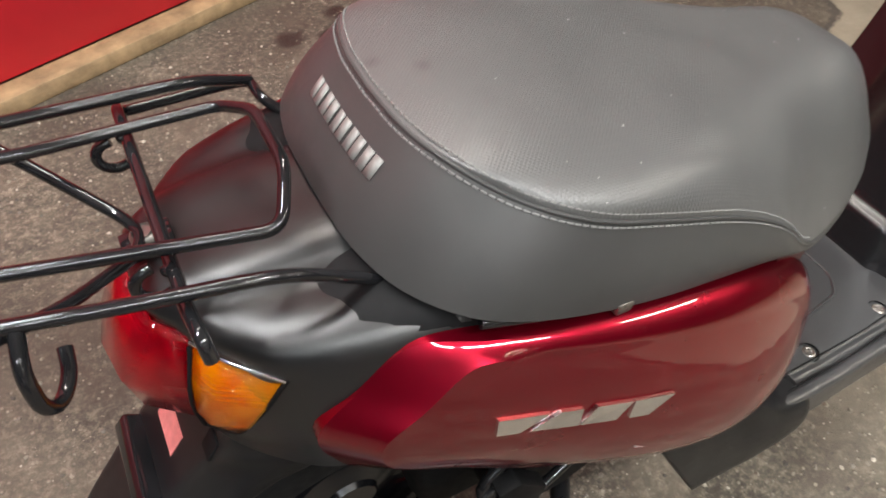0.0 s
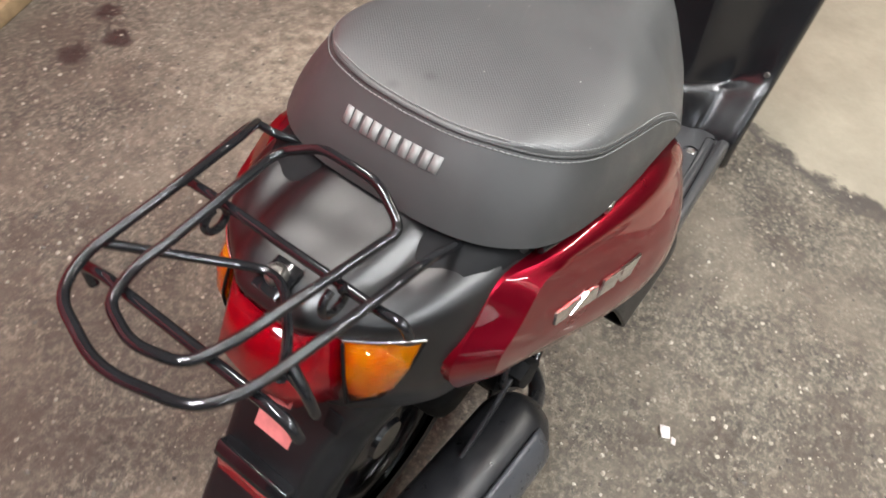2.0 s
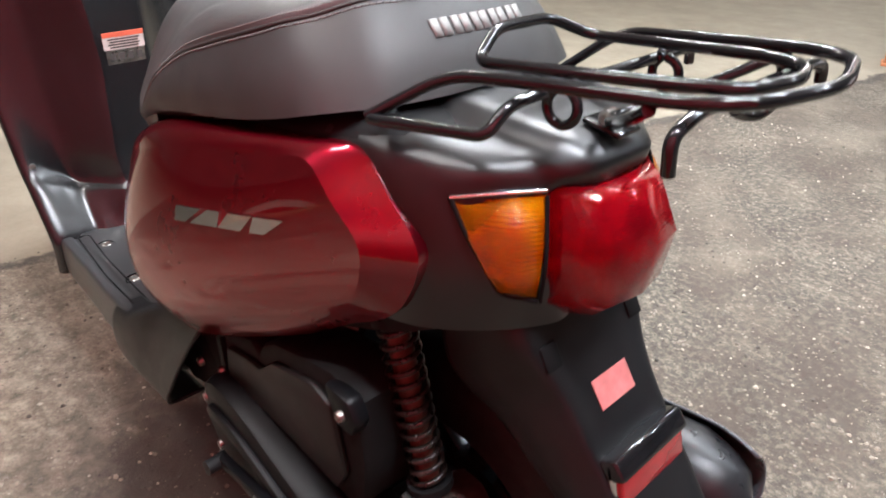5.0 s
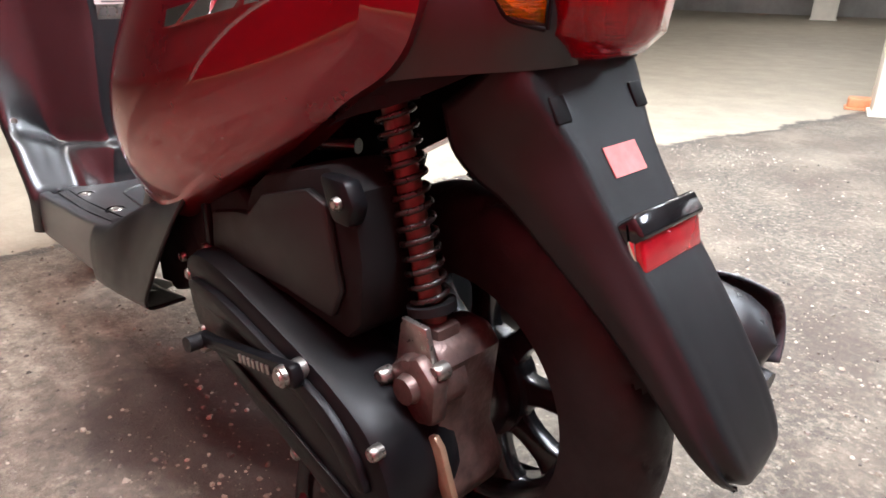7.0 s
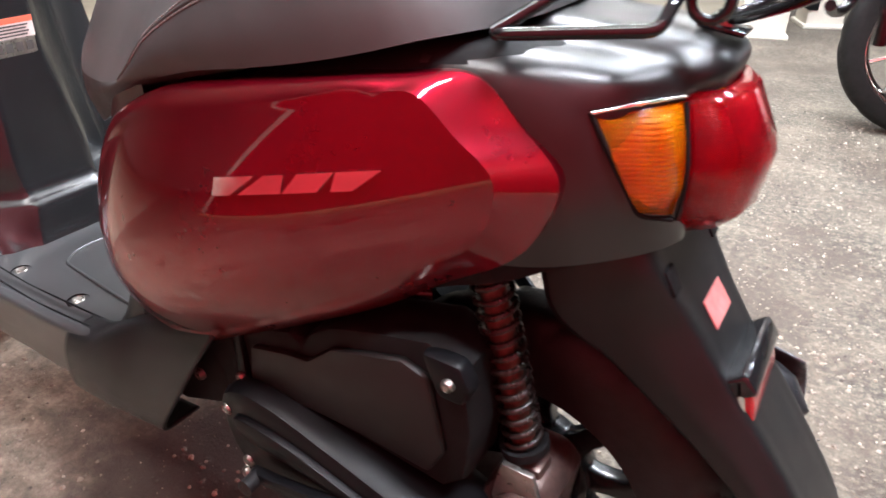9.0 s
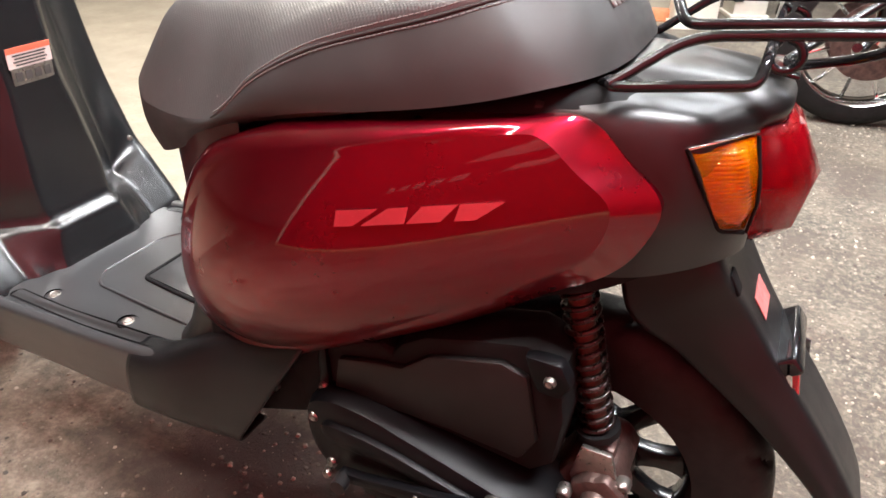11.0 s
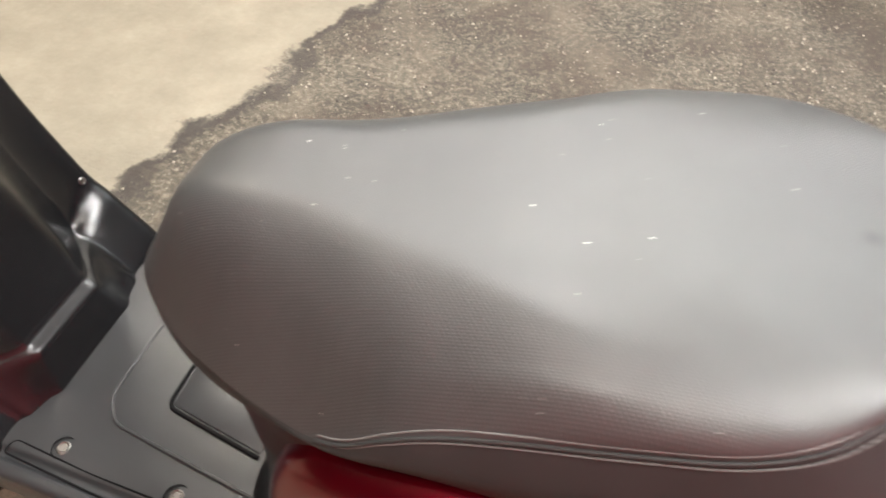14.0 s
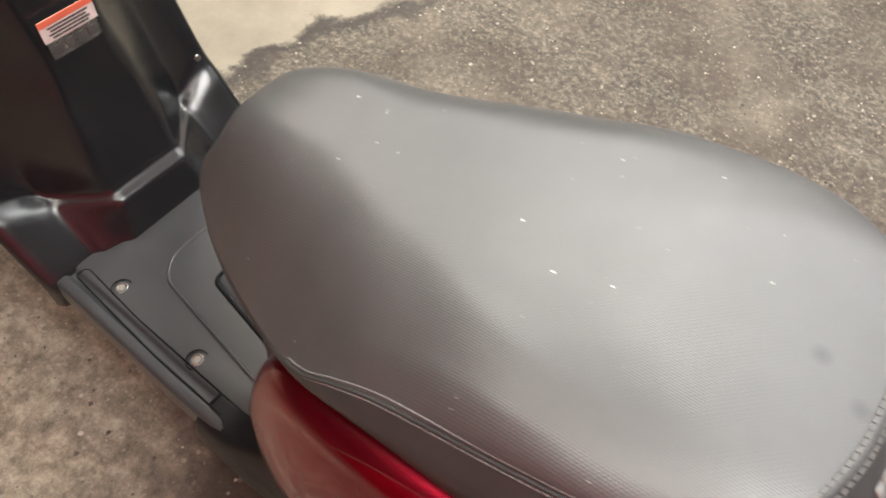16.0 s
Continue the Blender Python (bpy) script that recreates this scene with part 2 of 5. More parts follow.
    mask = ramp(nt, math2("ADD", math2("MULTIPLY", edge, 4.0), 0.5), [(0.45, grey(0)), (0.6, grey(1))])
    col = mix(mask.outputs["Color"], col, pale.outputs["Color"])
    crack = ramp(nt, math2("ABSOLUTE", math2("ADD", edge, 0.015), 0), [(0.01, grey(0.75)), (0.035, grey(0))])
    col = mix(crack.outputs["Color"], col, (0.06, 0.05, 0.045))
    # oil and wet spots; those under the scooter also carry its shadow as colour
    oil_and_shade = 0.0
    for cx, cy, r, k in ((0.285, 1.307, 0.05, 1), (0.4, 1.285, 0.05, 1), (0.455, 1.40, 0.045, 1), (0.42, 0.13, 0.22, 0.85), (0.22, 0.1, 0.16, 0.8), (0.62, 0.12, 0.11, 0.6), (0.88, 0.70, 0.07, 0.7), (1.11, 0.77, 0.07, 0.45), (0.44, 0.74, 0.06, 0.4), (0.50, 0.52, 0.05, 0.35)):
        d = nt.nodes.new("ShaderNodeVectorMath")
        d.operation = "DISTANCE"
        d.inputs[1].default_value = (cx, cy, 0)
        link(nt, tc.outputs["Object"], d.inputs[0])
        dd = math2("ADD", d.outputs["Value"], math2("MULTIPLY", math2("SUBTRACT", noise_tex(nt, 16, 5).outputs["Fac"], 0.5), r * 1.3))
        s = ramp(nt, math2("DIVIDE", dd, r), [(0.55, grey(k)), (1.0, grey(0))])
        oil_and_shade = s.outputs["Color"] if isinstance(oil_and_shade, float) else math2("MAXIMUM", oil_and_shade, s.outputs["Color"])
    col = mix(oil_and_shade, col, (0.045, 0.03, 0.026))
    link(nt, col, b.inputs["Base Color"])
    rg = ramp(nt, grit.outputs["Fac"], [(0.3, grey(0.5)), (0.7, grey(0.75))])
    rough = mix(oil_and_shade, rg.outputs["Color"], (0.42, 0.42, 0.42))
    link(nt, rough, b.inputs["Roughness"])
    bp = nt.nodes.new("ShaderNodeBump")
    bp.inputs["Strength"].default_value, bp.inputs["Distance"].default_value = 1.0, 0.006
    h = math2("ADD", math2("MULTIPLY", grit.outputs["Fac"], 1.0), math2("MULTIPLY", stones, 0.5))
    h = mix(mask.outputs["Color"], h, math2("MULTIPLY", noise_tex(nt, 45, 6).outputs["Fac"], 0.4))
    link(nt, h, bp.inputs["Height"])
    link(nt, bp.outputs["Normal"], b.inputs["Normal"])
    return m


GROUND = ground_mat()
REFLEX = mat("deep_red_reflex_plastic", (0.3, 0.004, 0.012), 0.16, 0, 0.15, 60, 0, 0, 0.6, 0.04, 0.03)
AIRLID = mat("brown_black_lid_plastic", (0.007, 0.0063, 0.0062), 0.48, 0, 0.25, 12, 900, 0.15, rvar=0.05, spec=0.35)
DRIVE = mat("satin_black_cast_cover", (0.0042, 0.0042, 0.005), 0.36, 0, 0.3, 25, 900, 0.15, rvar=0.06, spec=0.14)


def tube_glow(name, col, power):
    m, _, b = nodes_of(name)
    b.inputs["Emission Color"].default_value = (*col, 1)
    b.inputs["Emission Strength"].default_value = power
    return m


# ---- mesh helpers ----
def ob_from(name, verts, faces, material, parent=None, label="", sharp=38):
    me = bpy.data.meshes.new(name)
    me.from_pydata([tuple(map(float, v)) for v in verts], [], [tuple(map(int, f)) for f in faces])
    bm = bmesh.new()
    bm.from_mesh(me)
    return part(name, bm, material, parent, label, sharp, me)


def part(name, bm, material, parent=None, label="", sharp=38, me=None):
    """Link a bmesh as one mesh object, smooth but for edges sharper than the angle."""
    me = me or bpy.data.meshes.new(name)
    bmesh.ops.recalc_face_normals(bm, faces=bm.faces)
    for f in bm.faces:
        f.smooth = True
    lim = radians(sharp)
    for e in bm.edges:
        if len(e.link_faces) == 2 and e.calc_face_angle(0) > lim:
            e.smooth = False
    bm.to_mesh(me)
    bm.free()
    me.materials.append(material)
    ob = new(name, me)
    if parent:
        ob.parent = parent
    if label:
        tagged(ob, label)
    return ob


def solid(ob, t, offset=-1):
    md = ob.modifiers.new("thickness", "SOLIDIFY")
    md.thickness, md.offset = t, offset
    return ob


def curve_pts(P, n, closed=False):
    """n points along a smooth curve through P."""
    P = np.asarray(P, float)
    if closed:
        P = np.vstack([P[-1], P, P[0], P[1]])
    else:
        P = np.vstack([2 * P[0] - P[1], P, 2 * P[-1] - P[-2]])
    d = np.maximum(np.linalg.norm(np.diff(P, axis=0), axis=1), 1e-9) ** 0.5
    k = np.concatenate([[0], np.cumsum(d)])
    seg = np.linalg.norm(np.diff(P[1:-1], axis=0), axis=1)
    s = np.concatenate([[0], np.cumsum(seg)])
    out = []
    for u in np.linspace(0, s[-1], n, endpoint=not closed):
        i = min(max(int(np.searchsorted(s, u, "right")) - 1, 0), len(seg) - 1)
        f = (u - s[i]) / max(seg[i], 1e-12)
        a, b, c, e = P[i], P[i + 1], P[i + 2], P[i + 3]
        k0, k1, k2, k3 = k[i:i + 4]
        t = k1 + f * (k2 - k1)
        A1 = (k1 - t) / (k1 - k0) * a + (t - k0) / (k1 - k0) * b
        A2 = (k2 - t) / (k2 - k1) * b + (t - k1) / (k2 - k1) * c
        A3 = (k3 - t) / (k3 - k2) * c + (t - k2) / (k3 - k2) * e
        B1 = (k2 - t) / (k2 - k0) * A1 + (t - k0) / (k2 - k0) * A2
        B2 = (k3 - t) / (k3 - k1) * A2 + (t - k1) / (k3 - k1) * A3
        out.append((k2 - t) / (k2 - k1) * B1 + (t - k1) / (k2 - k1) * B2)
    return np.array(out)


def grid_faces(nv, nu, closed_u=False):
    f = []
    for j in range(nv - 1):
        for i in range(nu if closed_u else nu - 1):
            k = (i + 1) % nu
            f.append((j * nu + i, j * nu + k, (j + 1) * nu + k, (j + 1) * nu + i))
    return f


def skin(rows, nu, nv, closed_u=False):
    """A smooth sheet through control rows: verts, faces."""
    R = np.array([curve_pts(r, nu, closed_u) for r in rows])
    S = np.array([curve_pts(R[:, i], nv) for i in range(nu)]).transpose(1, 0, 2)
    return S.reshape(-1, 3), grid_faces(nv, nu, closed_u)


def mirrored(rows):
    """Half rows (y from the middle out) made whole: left edge to right edge."""
    out = []
    for r in rows:
        r = [tuple(p) for p in r]
        rest = r[1:] if abs(r[0][1]) < 1e-9 else r
        out.append([p for p in reversed(r)] + [(x, -y, z) for x, y, z in rest])
    return out


def flip_y(verts):
    v = np.array(verts, float)
    v[:, 1] *= -1
    return v


def fillet(P, r, n=6):
    """Polyline with its corners rounded."""
    P = [np.array(p, float) for p in P]
    out = [P[0]]
    for a, b, c in zip(P, P[1:], P[2:]):
        u, v = a - b, c - b
        lu, lv = np.linalg.norm(u), np.linalg.norm(v)
        k = min(r, lu * 0.49, lv * 0.49)
        p, q = b + u / lu * k, b + v / lv * k
        for t in np.linspace(0, 1, n):
            out.append((1 - t) ** 2 * p + 2 * t * (1 - t) * b + t * t * q)
    out.append(P[-1])
    return np.array(out)


def sweep(path, r, n=10, cap=True, closed=False):
    path = np.asarray(path, float)
    m = len(path)
    radii = r if hasattr(r, "__len__") else [r] * m
    verts, faces = [], []
    prev = None
    for i in range(m):
        a, b = path[(i - 1) % m if closed else max(i - 1, 0)], path[(i + 1) % m if closed else min(i + 1, m - 1)]
        t = (b - a) / max(np.linalg.norm(b - a), 1e-12)
        if prev is None:
            up = np.array([0, 0, 1.0]) if abs(t[2]) < 0.9 else np.array([1.0, 0, 0])
        else:
            up = prev
        s = np.cross(t, up)
        s /= np.linalg.norm(s)
        up = np.cross(s, t)
        prev = up
        for k in range(n):
            ang = 2 * math.pi * k / n
            verts.append(path[i] + radii[i] * (math.cos(ang) * s + math.sin(ang) * up))
    for i in range(m if closed else m - 1):
        j = (i + 1) % m
        for k in range(n):
            q = (k + 1) % n
            faces.append((i * n + k, i * n + q, j * n + q, j * n + k))
    if cap and not closed:
        faces.append(tuple(range(n - 1, -1, -1)))
        faces.append(tuple(range((m - 1) * n, m * n)))
    return np.array(verts), faces


def tube(name, P, r, material, parent, bend=0.02, n=10, label=""):
    v, f = sweep(fillet(P, bend), r, n)
    return ob_from(name, v, f, material, parent, label, 60)


def join(*meshes):
    verts, faces = [], []
    for v, f in meshes:
        k = len(verts)
        verts += [tuple(p) for p in v]
        faces += [tuple(i + k for i in q) for q in f]
    return verts, faces


def lathe(profile, n, m=None):
    """Turn (radius, height) about z, then place by the matrix m."""
    verts, faces = [], []
    for i in range(n):
        a = 2 * math.pi * i / n
        for r, h in profile:
            p = Vector((r * math.cos(a), r * math.sin(a), h))
            verts.append(m @ p if m else p)
    k = len(profile)
    for i in range(n):
        j = (i + 1) % n
        for q in range(k - 1):
            faces.append((i * k + q, j * k + q, j * k + q + 1, i * k + q + 1))
    return verts, faces


def axis_to(p, d):
    """Matrix with z along d, at p."""
    return Matrix.Translation(p) @ Vector(d).to_track_quat("Z", "Y").to_matrix().to_4x4()


def block(size, bevel=0.003, seg=2, m=None):
    bm = bmesh.new()
    bmesh.ops.create_cube(bm, size=1)
    bmesh.ops.scale(bm, vec=size, verts=bm.verts)
    if bevel:
        bmesh.ops.bevel(bm, geom=list(bm.edges), offset=bevel, segments=seg, affect="EDGES", profile=0.5)
    if m:
        bmesh.ops.transform(bm, matrix=m, verts=bm.verts)
    return bm


def prism(outline, depth, m=None, bevel=0.0):
    """A flat outline (x, y) pushed out along z, with softened rims."""
    bm = bmesh.new()
    vs = [bm.verts.new((x, y, 0)) for x, y in outline]
    f = bm.faces.new(vs)
    r = bmesh.ops.extrude_face_region(bm, geom=[f])
    bmesh.ops.translate(bm, vec=(0, 0, depth), verts=[v for v in r["geom"] if isinstance(v, bmesh.types.BMVert)])
    bmesh.ops.recalc_face_normals(bm, faces=bm.faces)
    if bevel:
        bmesh.ops.bevel(bm, geom=[e for e in bm.edges if e.calc_face_angle(0) > 0.9], offset=bevel, segments=2, affect="EDGES", profile=0.5)
    if m:
        bmesh.ops.transform(bm, matrix=m, verts=bm.verts)
    return bm


def bolt(name, p, d, r, parent, material=None, h=0.005):
    prof = [(0, h), (r * 0.55, h), (r * 0.62, h * 0.55), (r * 0.68, h * 0.6), (r * 0.8, h), (r, h * 0.7), (r * 1.05, 0), (r * 1.05, -h)]
    v, f = lathe(prof, 14, axis_to(p, d))
    return ob_from(name, v, f, material or STEEL, parent, "", 40)


def plan_xz(ox, y, oz):
    """Places a prism's outline (x, y) as (x, z) in the scooter's side plane, pushed towards +y."""
    return Matrix(((1, 0, 0, ox), (0, 0, 1, y), (0, 1, 0, oz), (0, 0, 0, 1)))


# ---- the hall ----
gm = bmesh.new()
bmesh.ops.create_grid(gm, x_segments=8, y_segments=8, size=16)
g = part("ground", gm, GROUND)
tagged(g, "worn grey-brown asphalt floor with pale grit, oil spots and shade painted under the scooter", "ground", kind="structure")

HX0, HX1, HY0, HY1, HZ = -9.0, 9.0, -13.0, 6.0, 3.1
for nm, size, at in (("wall_north", (HX1 - HX0, 0.2, HZ), ((HX0 + HX1) / 2, HY1 + 0.1, HZ / 2)),
                     ("wall_south", (HX1 - HX0, 0.2, HZ), ((HX0 + HX1) / 2, HY0 - 0.1, HZ / 2)),
                     ("wall_east", (0.2, HY1 - HY0, HZ), (HX1 + 0.1, (HY0 + HY1) / 2, HZ / 2)),
                     ("wall_west", (0.2, HY1 - HY0, HZ), (HX0 - 0.1, (HY0 + HY1) / 2, HZ / 2))):
    w = part(nm, block(size, 0, m=Matrix.Translation(at)), HALLWALL)
    tagged(w, "dull grey wall closing the parking hall", "wall", kind="structure")
c = part("ceiling", block((HX1 - HX0, HY1 - HY0, 0.2), 0, m=Matrix.Translation(((HX0 + HX1) / 2, (HY0 + HY1) / 2, HZ + 0.1))), HALLCEIL)
tagged(c, "plain pale concrete ceiling of the hall", "ceiling", kind="structure")

for i, (x, y, z, length, turn, watts, col) in enumerate(TUBES):
    root = new("ceiling_light")
    root.matrix_basis = pose(x, y, z, 0, 0, turn)
    tagged(root, "white ceiling fitting with a fluorescent tube", "ceiling light", "ceiling tubes")
    part("housing", block((length + 0.06, 0.11, 0.06), 0.008, m=Matrix.Translation((0, 0, 0.06))), WHITEPAINT, root)
    v, f = sweep([(-length / 2, 0, 0), (length / 2, 0, 0)], 0.016, 12)
    ob_from("tube", v, f, tube_glow("tube_glow", col, watts * 0.9), root)
    part("hanger", block((0.03, 0.03, HZ - z - 0.085), 0, m=Matrix.Translation((0, 0, 0.09 + (HZ - z - 0.085) / 2))), WHITEPAINT, root)
    la = bpy.data.lights.new("tube_lamp", "AREA")
    la.shape, la.size, la.size_y, la.energy, la.color = "RECTANGLE", length, 0.09, watts, col
    lo = new("tube_lamp", la)
    lo.matrix_basis = pose(x, y, z - 0.035, 0, 0, turn)

# the red banner wall behind the scooter's left side, on a timber sill
BW = Matrix.Translation((0.0, 1.425, 0)) @ pose(0, 0, 0, 0, 0, 24.0)
bw = new("banner_wall")
bw.matrix_basis = BW
tagged(bw, "bright red vinyl banner wall on a raw timber sill", "banner", kind="")
part("banner", prism([(-2.6, 0.045), (1.83, 0.045), (1.14, 2.34), (-2.6, 2.34)], 0.05, m=plan_xz(0, 0.07, 0), bevel=0.004), BANNER, bw)
part("sill", block((4.5, 0.07, 0.045), 0.006, m=Matrix.Translation((-0.35, 0.035, 0.0225))), WOOD, bw, "raw timber sill")
part("edge_strip", prism([(1.83, 0.045), (1.93, 0.045), (1.24, 2.34), (1.14, 2.34)], 0.06, m=plan_xz(0, 0.065, 0), bevel=0.004), WHITEPAINT, bw, "white leaning edge strip")
# faded print on the banner, as plain bars
for k in range(12):
    part("print_bar", block((0.045, 0.004, 0.05), 0.001, m=Matrix.Translation((0.52 - 0.072 * k - (0.05 if k > 4 else 0), 0.069, 0.73))), FADED, bw, "faded pale print")
part("print_bar", prism([(0.28, 0.86), (0.12, 0.83), (0.0, 0.88), (-0.12, 0.85), (-0.02, 0.95), (0.06, 0.91), (0.16, 0.96)], 0.004, m=plan_xz(0, 0.067, 0)), FADED, bw, "faded pale print")

# ---- the scooter ----
scooter = tagged(new("scooter"), "dark red and black motor scooter with grey seat, on its stand", "scooter")
AX = (-0.088, 0.0, 0.231)  # rear axle

# seat: seam loop, lower loop and crown line, half of it (left), from the tail to the nose
SEAM = [(-0.038, 0, 0.770), (-0.035, 0.045, 0.770), (-0.022, 0.086, 0.768), (0.0, 0.111, 0.758), (0.02, 0.127, 0.752), (0.05, 0.138, 0.742), (0.10, 0.144, 0.727), (0.16, 0.148, 0.707),
        (0.20, 0.150, 0.688), (0.23, 0.153, 0.669), (0.26, 0.154, 0.642), (0.285, 0.150, 0.626), (0.33, 0.138, 0.614), (0.39, 0.117, 0.606), (0.447, 0.090, 0.602), (0.489, 0.052, 0.600), (0.503, 0, 0.600)]
LOWER = [(-0.083, 0, 0.706), (-0.080, 0.06, 0.705), (-0.066, 0.105, 0.703), (-0.036, 0.138, 0.698), (0.0, 0.150, 0.688), (0.05, 0.157, 0.676), (0.10, 0.160, 0.666),
         (0.16, 0.160, 0.655), (0.21, 0.157, 0.642), (0.25, 0.152, 0.629), (0.282, 0.145, 0.615), (0.328, 0.131, 0.588), (0.385, 0.112, 0.56), (0.437, 0.085, 0.54), (0.47, 0.048, 0.531), (0.482, 0, 0.528)]
CROWN = [(-0.05, 0.771), (0.0, 0.773), (0.08, 0.7655), (0.16, 0.752), (0.263, 0.734), (0.33, 0.725), (0.39, 0.717), (0.428, 0.702), (0.456, 0.681), (0.479, 0.654), (0.495, 0.63), (0.503, 0.60)]
NS = 72


def half_to_loop(P):
    h = curve_pts(P, NS)
    return np.vstack([h, flip_y(h)[1:-1][::-1]])


CROWN_FINE = curve_pts([(x, 0, z) for x, z in CROWN], 120)


def crown_z(x):
    return float(np.interp(x, CROWN_FINE[:, 0], CROWN_FINE[:, 2]))


seam_loop = half_to_loop(SEAM)
low_loop = half_to_loop(LOWER)
NL = len(seam_loop)


def ease(t):
    t = min(max(t, 0.0), 1.0)
    return t * t * (3 - 2 * t)


SEAM_HALF = curve_pts(SEAM, 400)


def top_pt(i, r):
    """A point of the seat's top, on the way from the middle (r = 0) out to the seam (r = 1): a pillow behind, a crown with sloping flanks in front."""
    x, y, z = seam_loop[i]
    px, py = 0.2 + (x - 0.2) * r, y * r
    n = 2.7 + 0.6 * ease((x - 0.36) / 0.12) + 3.4 * ease((0.02 - x) / 0.05)
    fall = (1 - r ** n) ** (1 / n) if r < 1 else 0.0
    pillow = z + (crown_z(px) - z) * fall
    half_w = float(np.interp(px, SEAM_HALF[:, 0], SEAM_HALF[:, 1]))
    edge_z = float(np.interp(px, SEAM_HALF[:, 0], SEAM_HALF[:, 2]))
    crown = crown_z(px)
    ridge = half_w * (0.88 - 0.40 * ease((px - 0.09) / 0.26))
    slope = (crown - edge_z) / max(half_w - ridge, 0.02)
    side = edge_z + slope * max(0.0, half_w - abs(py))
    soft = 0.055
    h = max(soft - abs(crown - side), 0.0) / soft
    flank = min(crown, side) - h * h * soft / 4 * min(1.0, (half_w - abs(py)) / 0.03)
    b = ease((px - 0.07) / 0.12) * (1 - ease((px - 0.44) / 0.06))
    return np.array((px, py, pillow + (flank - pillow) * b))


def seat_top():
    bm = bmesh.new()
    vs = [bm.verts.new(top_pt(i, r)) for r in np.sin(np.linspace(0, math.pi / 2, 34)) for i in range(NL)]
    for q in grid_faces(34, NL, True):
        bm.faces.new([vs[i] for i in q])
    bmesh.ops.remove_doubles(bm, verts=bm.verts, dist=1e-4)
    return bm


seat = tagged(new("seat"), "grey two-tone stitched seat")
seat.parent = scooter
part("top_cover", seat_top(), WEAVE, seat, "woven grey vinyl top, slightly dusty", 60)
rows = []
for k in np.linspace(0, 1, 9):
    out = 0.006 * math.sin(math.pi * k)
    ring = seam_loop * (1 - k) + low_loop * k
    nrm = ring[:, :2] - np.array([0.2, 0])
    nrm = nrm / np.maximum(np.linalg.norm(nrm, axis=1)[:, None], 1e-6)
    ring = ring.copy()
    ring[:, :2] += nrm * out
    rows.append(ring)
v = np.array(rows).reshape(-1, 3)
f = grid_faces(9, NL, True) + [tuple(range(8 * NL, 9 * NL))]
ob_from("skirt", v, f, SKIRT, seat, "smooth dark grey vinyl skirt", 50)
# twin piping along the seam, up to where it runs out at the nose
end = int(np.argmin(np.abs(curve_pts(SEAM, NS)[:, 0] - 0.283)))
half = curve_pts(SEAM, NS)[:end + 1]
seam_path = np.vstack([half[::-1], flip_y(half)[1:]])
nrm = seam_path[:, :2] - np.array([0.12, 0])
nrm /= np.linalg.norm(nrm, axis=1)[:, None]
p = seam_path.copy()
p[:, :2] += nrm * 0.0006
p[:, 2] -= 0.0005
v, f = sweep(p, 0.0016, 8)
ob_from("piping", v, f, SKIRT, seat, "", 60)


def skirt_pt(i, k, lift=0.0):
    p = seam_loop[i] * (1 - k) + low_loop[i] * k
    d = p[:2] - np.array([0.2, 0])
    d = d / np.linalg.norm(d)
    p = p.copy()
    p[:2] += d * (0.006 * math.sin(math.pi * k) + lift)
    return p


def stitch_pt(i):
    d = top_pt(i, 0.99) - seam_loop[i]
    return seam_loop[i] + d / np.linalg.norm(d) * 0.0042 + np.array((0, 0, 0.0006))


idx = list(range(end, -1, -1)) + [NL - k for k in range(1, end + 1)]
for nm, path in (("upper_stitching", [stitch_pt(i) for i in idx]), ("lower_stitching", [skirt_pt(i, 0.05, 0.0006) for i in idx])):
    p = curve_pts(path, 340)
    meshes = []
    for i in range(0, 339, 2):
        a, b = p[i], p[i] + (p[i + 1] - p[i]) * 1.5
        meshes.append(sweep([a, b], 0.0007, 5))
    v, f = join(*meshes)
    tagged(ob_from(nm, v, f, THREAD, seat, "pale grey thread", 60), kind="stuff")


# brand print on the tail of the seat, as plain bars
def tail_pt(y, k):
    ring = np.array([skirt_pt(i, k, 0.0007) for i in list(range(30, -1, -1)) + [NL - q for q in range(1, 31)]])
    o = np.argsort(ring[:, 1])
    return np.array((np.interp(y, ring[o, 1], ring[o, 0]), y, np.interp(y, ring[o, 1], ring[o, 2])))


def print_bar(y0, y1, k0, k1):
    v = [tail_pt(y, k) for y in (y0, (y0 + y1) / 2, y1) for k in (k0, (k0 + k1) / 2, k1)]
    f = [(0, 3, 4, 1), (1, 4, 5, 2), (3, 6, 7, 4), (4, 7, 8, 5)]
    solid(ob_from("brand_bar", v, f, PRINT, seat, "", 60), 0.0005, 1)


K0, K1 = 0.25, 0.425
for yc in (0.0385, 0.0185, -0.0015, -0.0215, -0.0415):
    print_bar(yc + 0.0084, yc + 0.0010, K0, K1)
    print_bar(yc - 0.0004, yc - 0.0084, K0, K1)

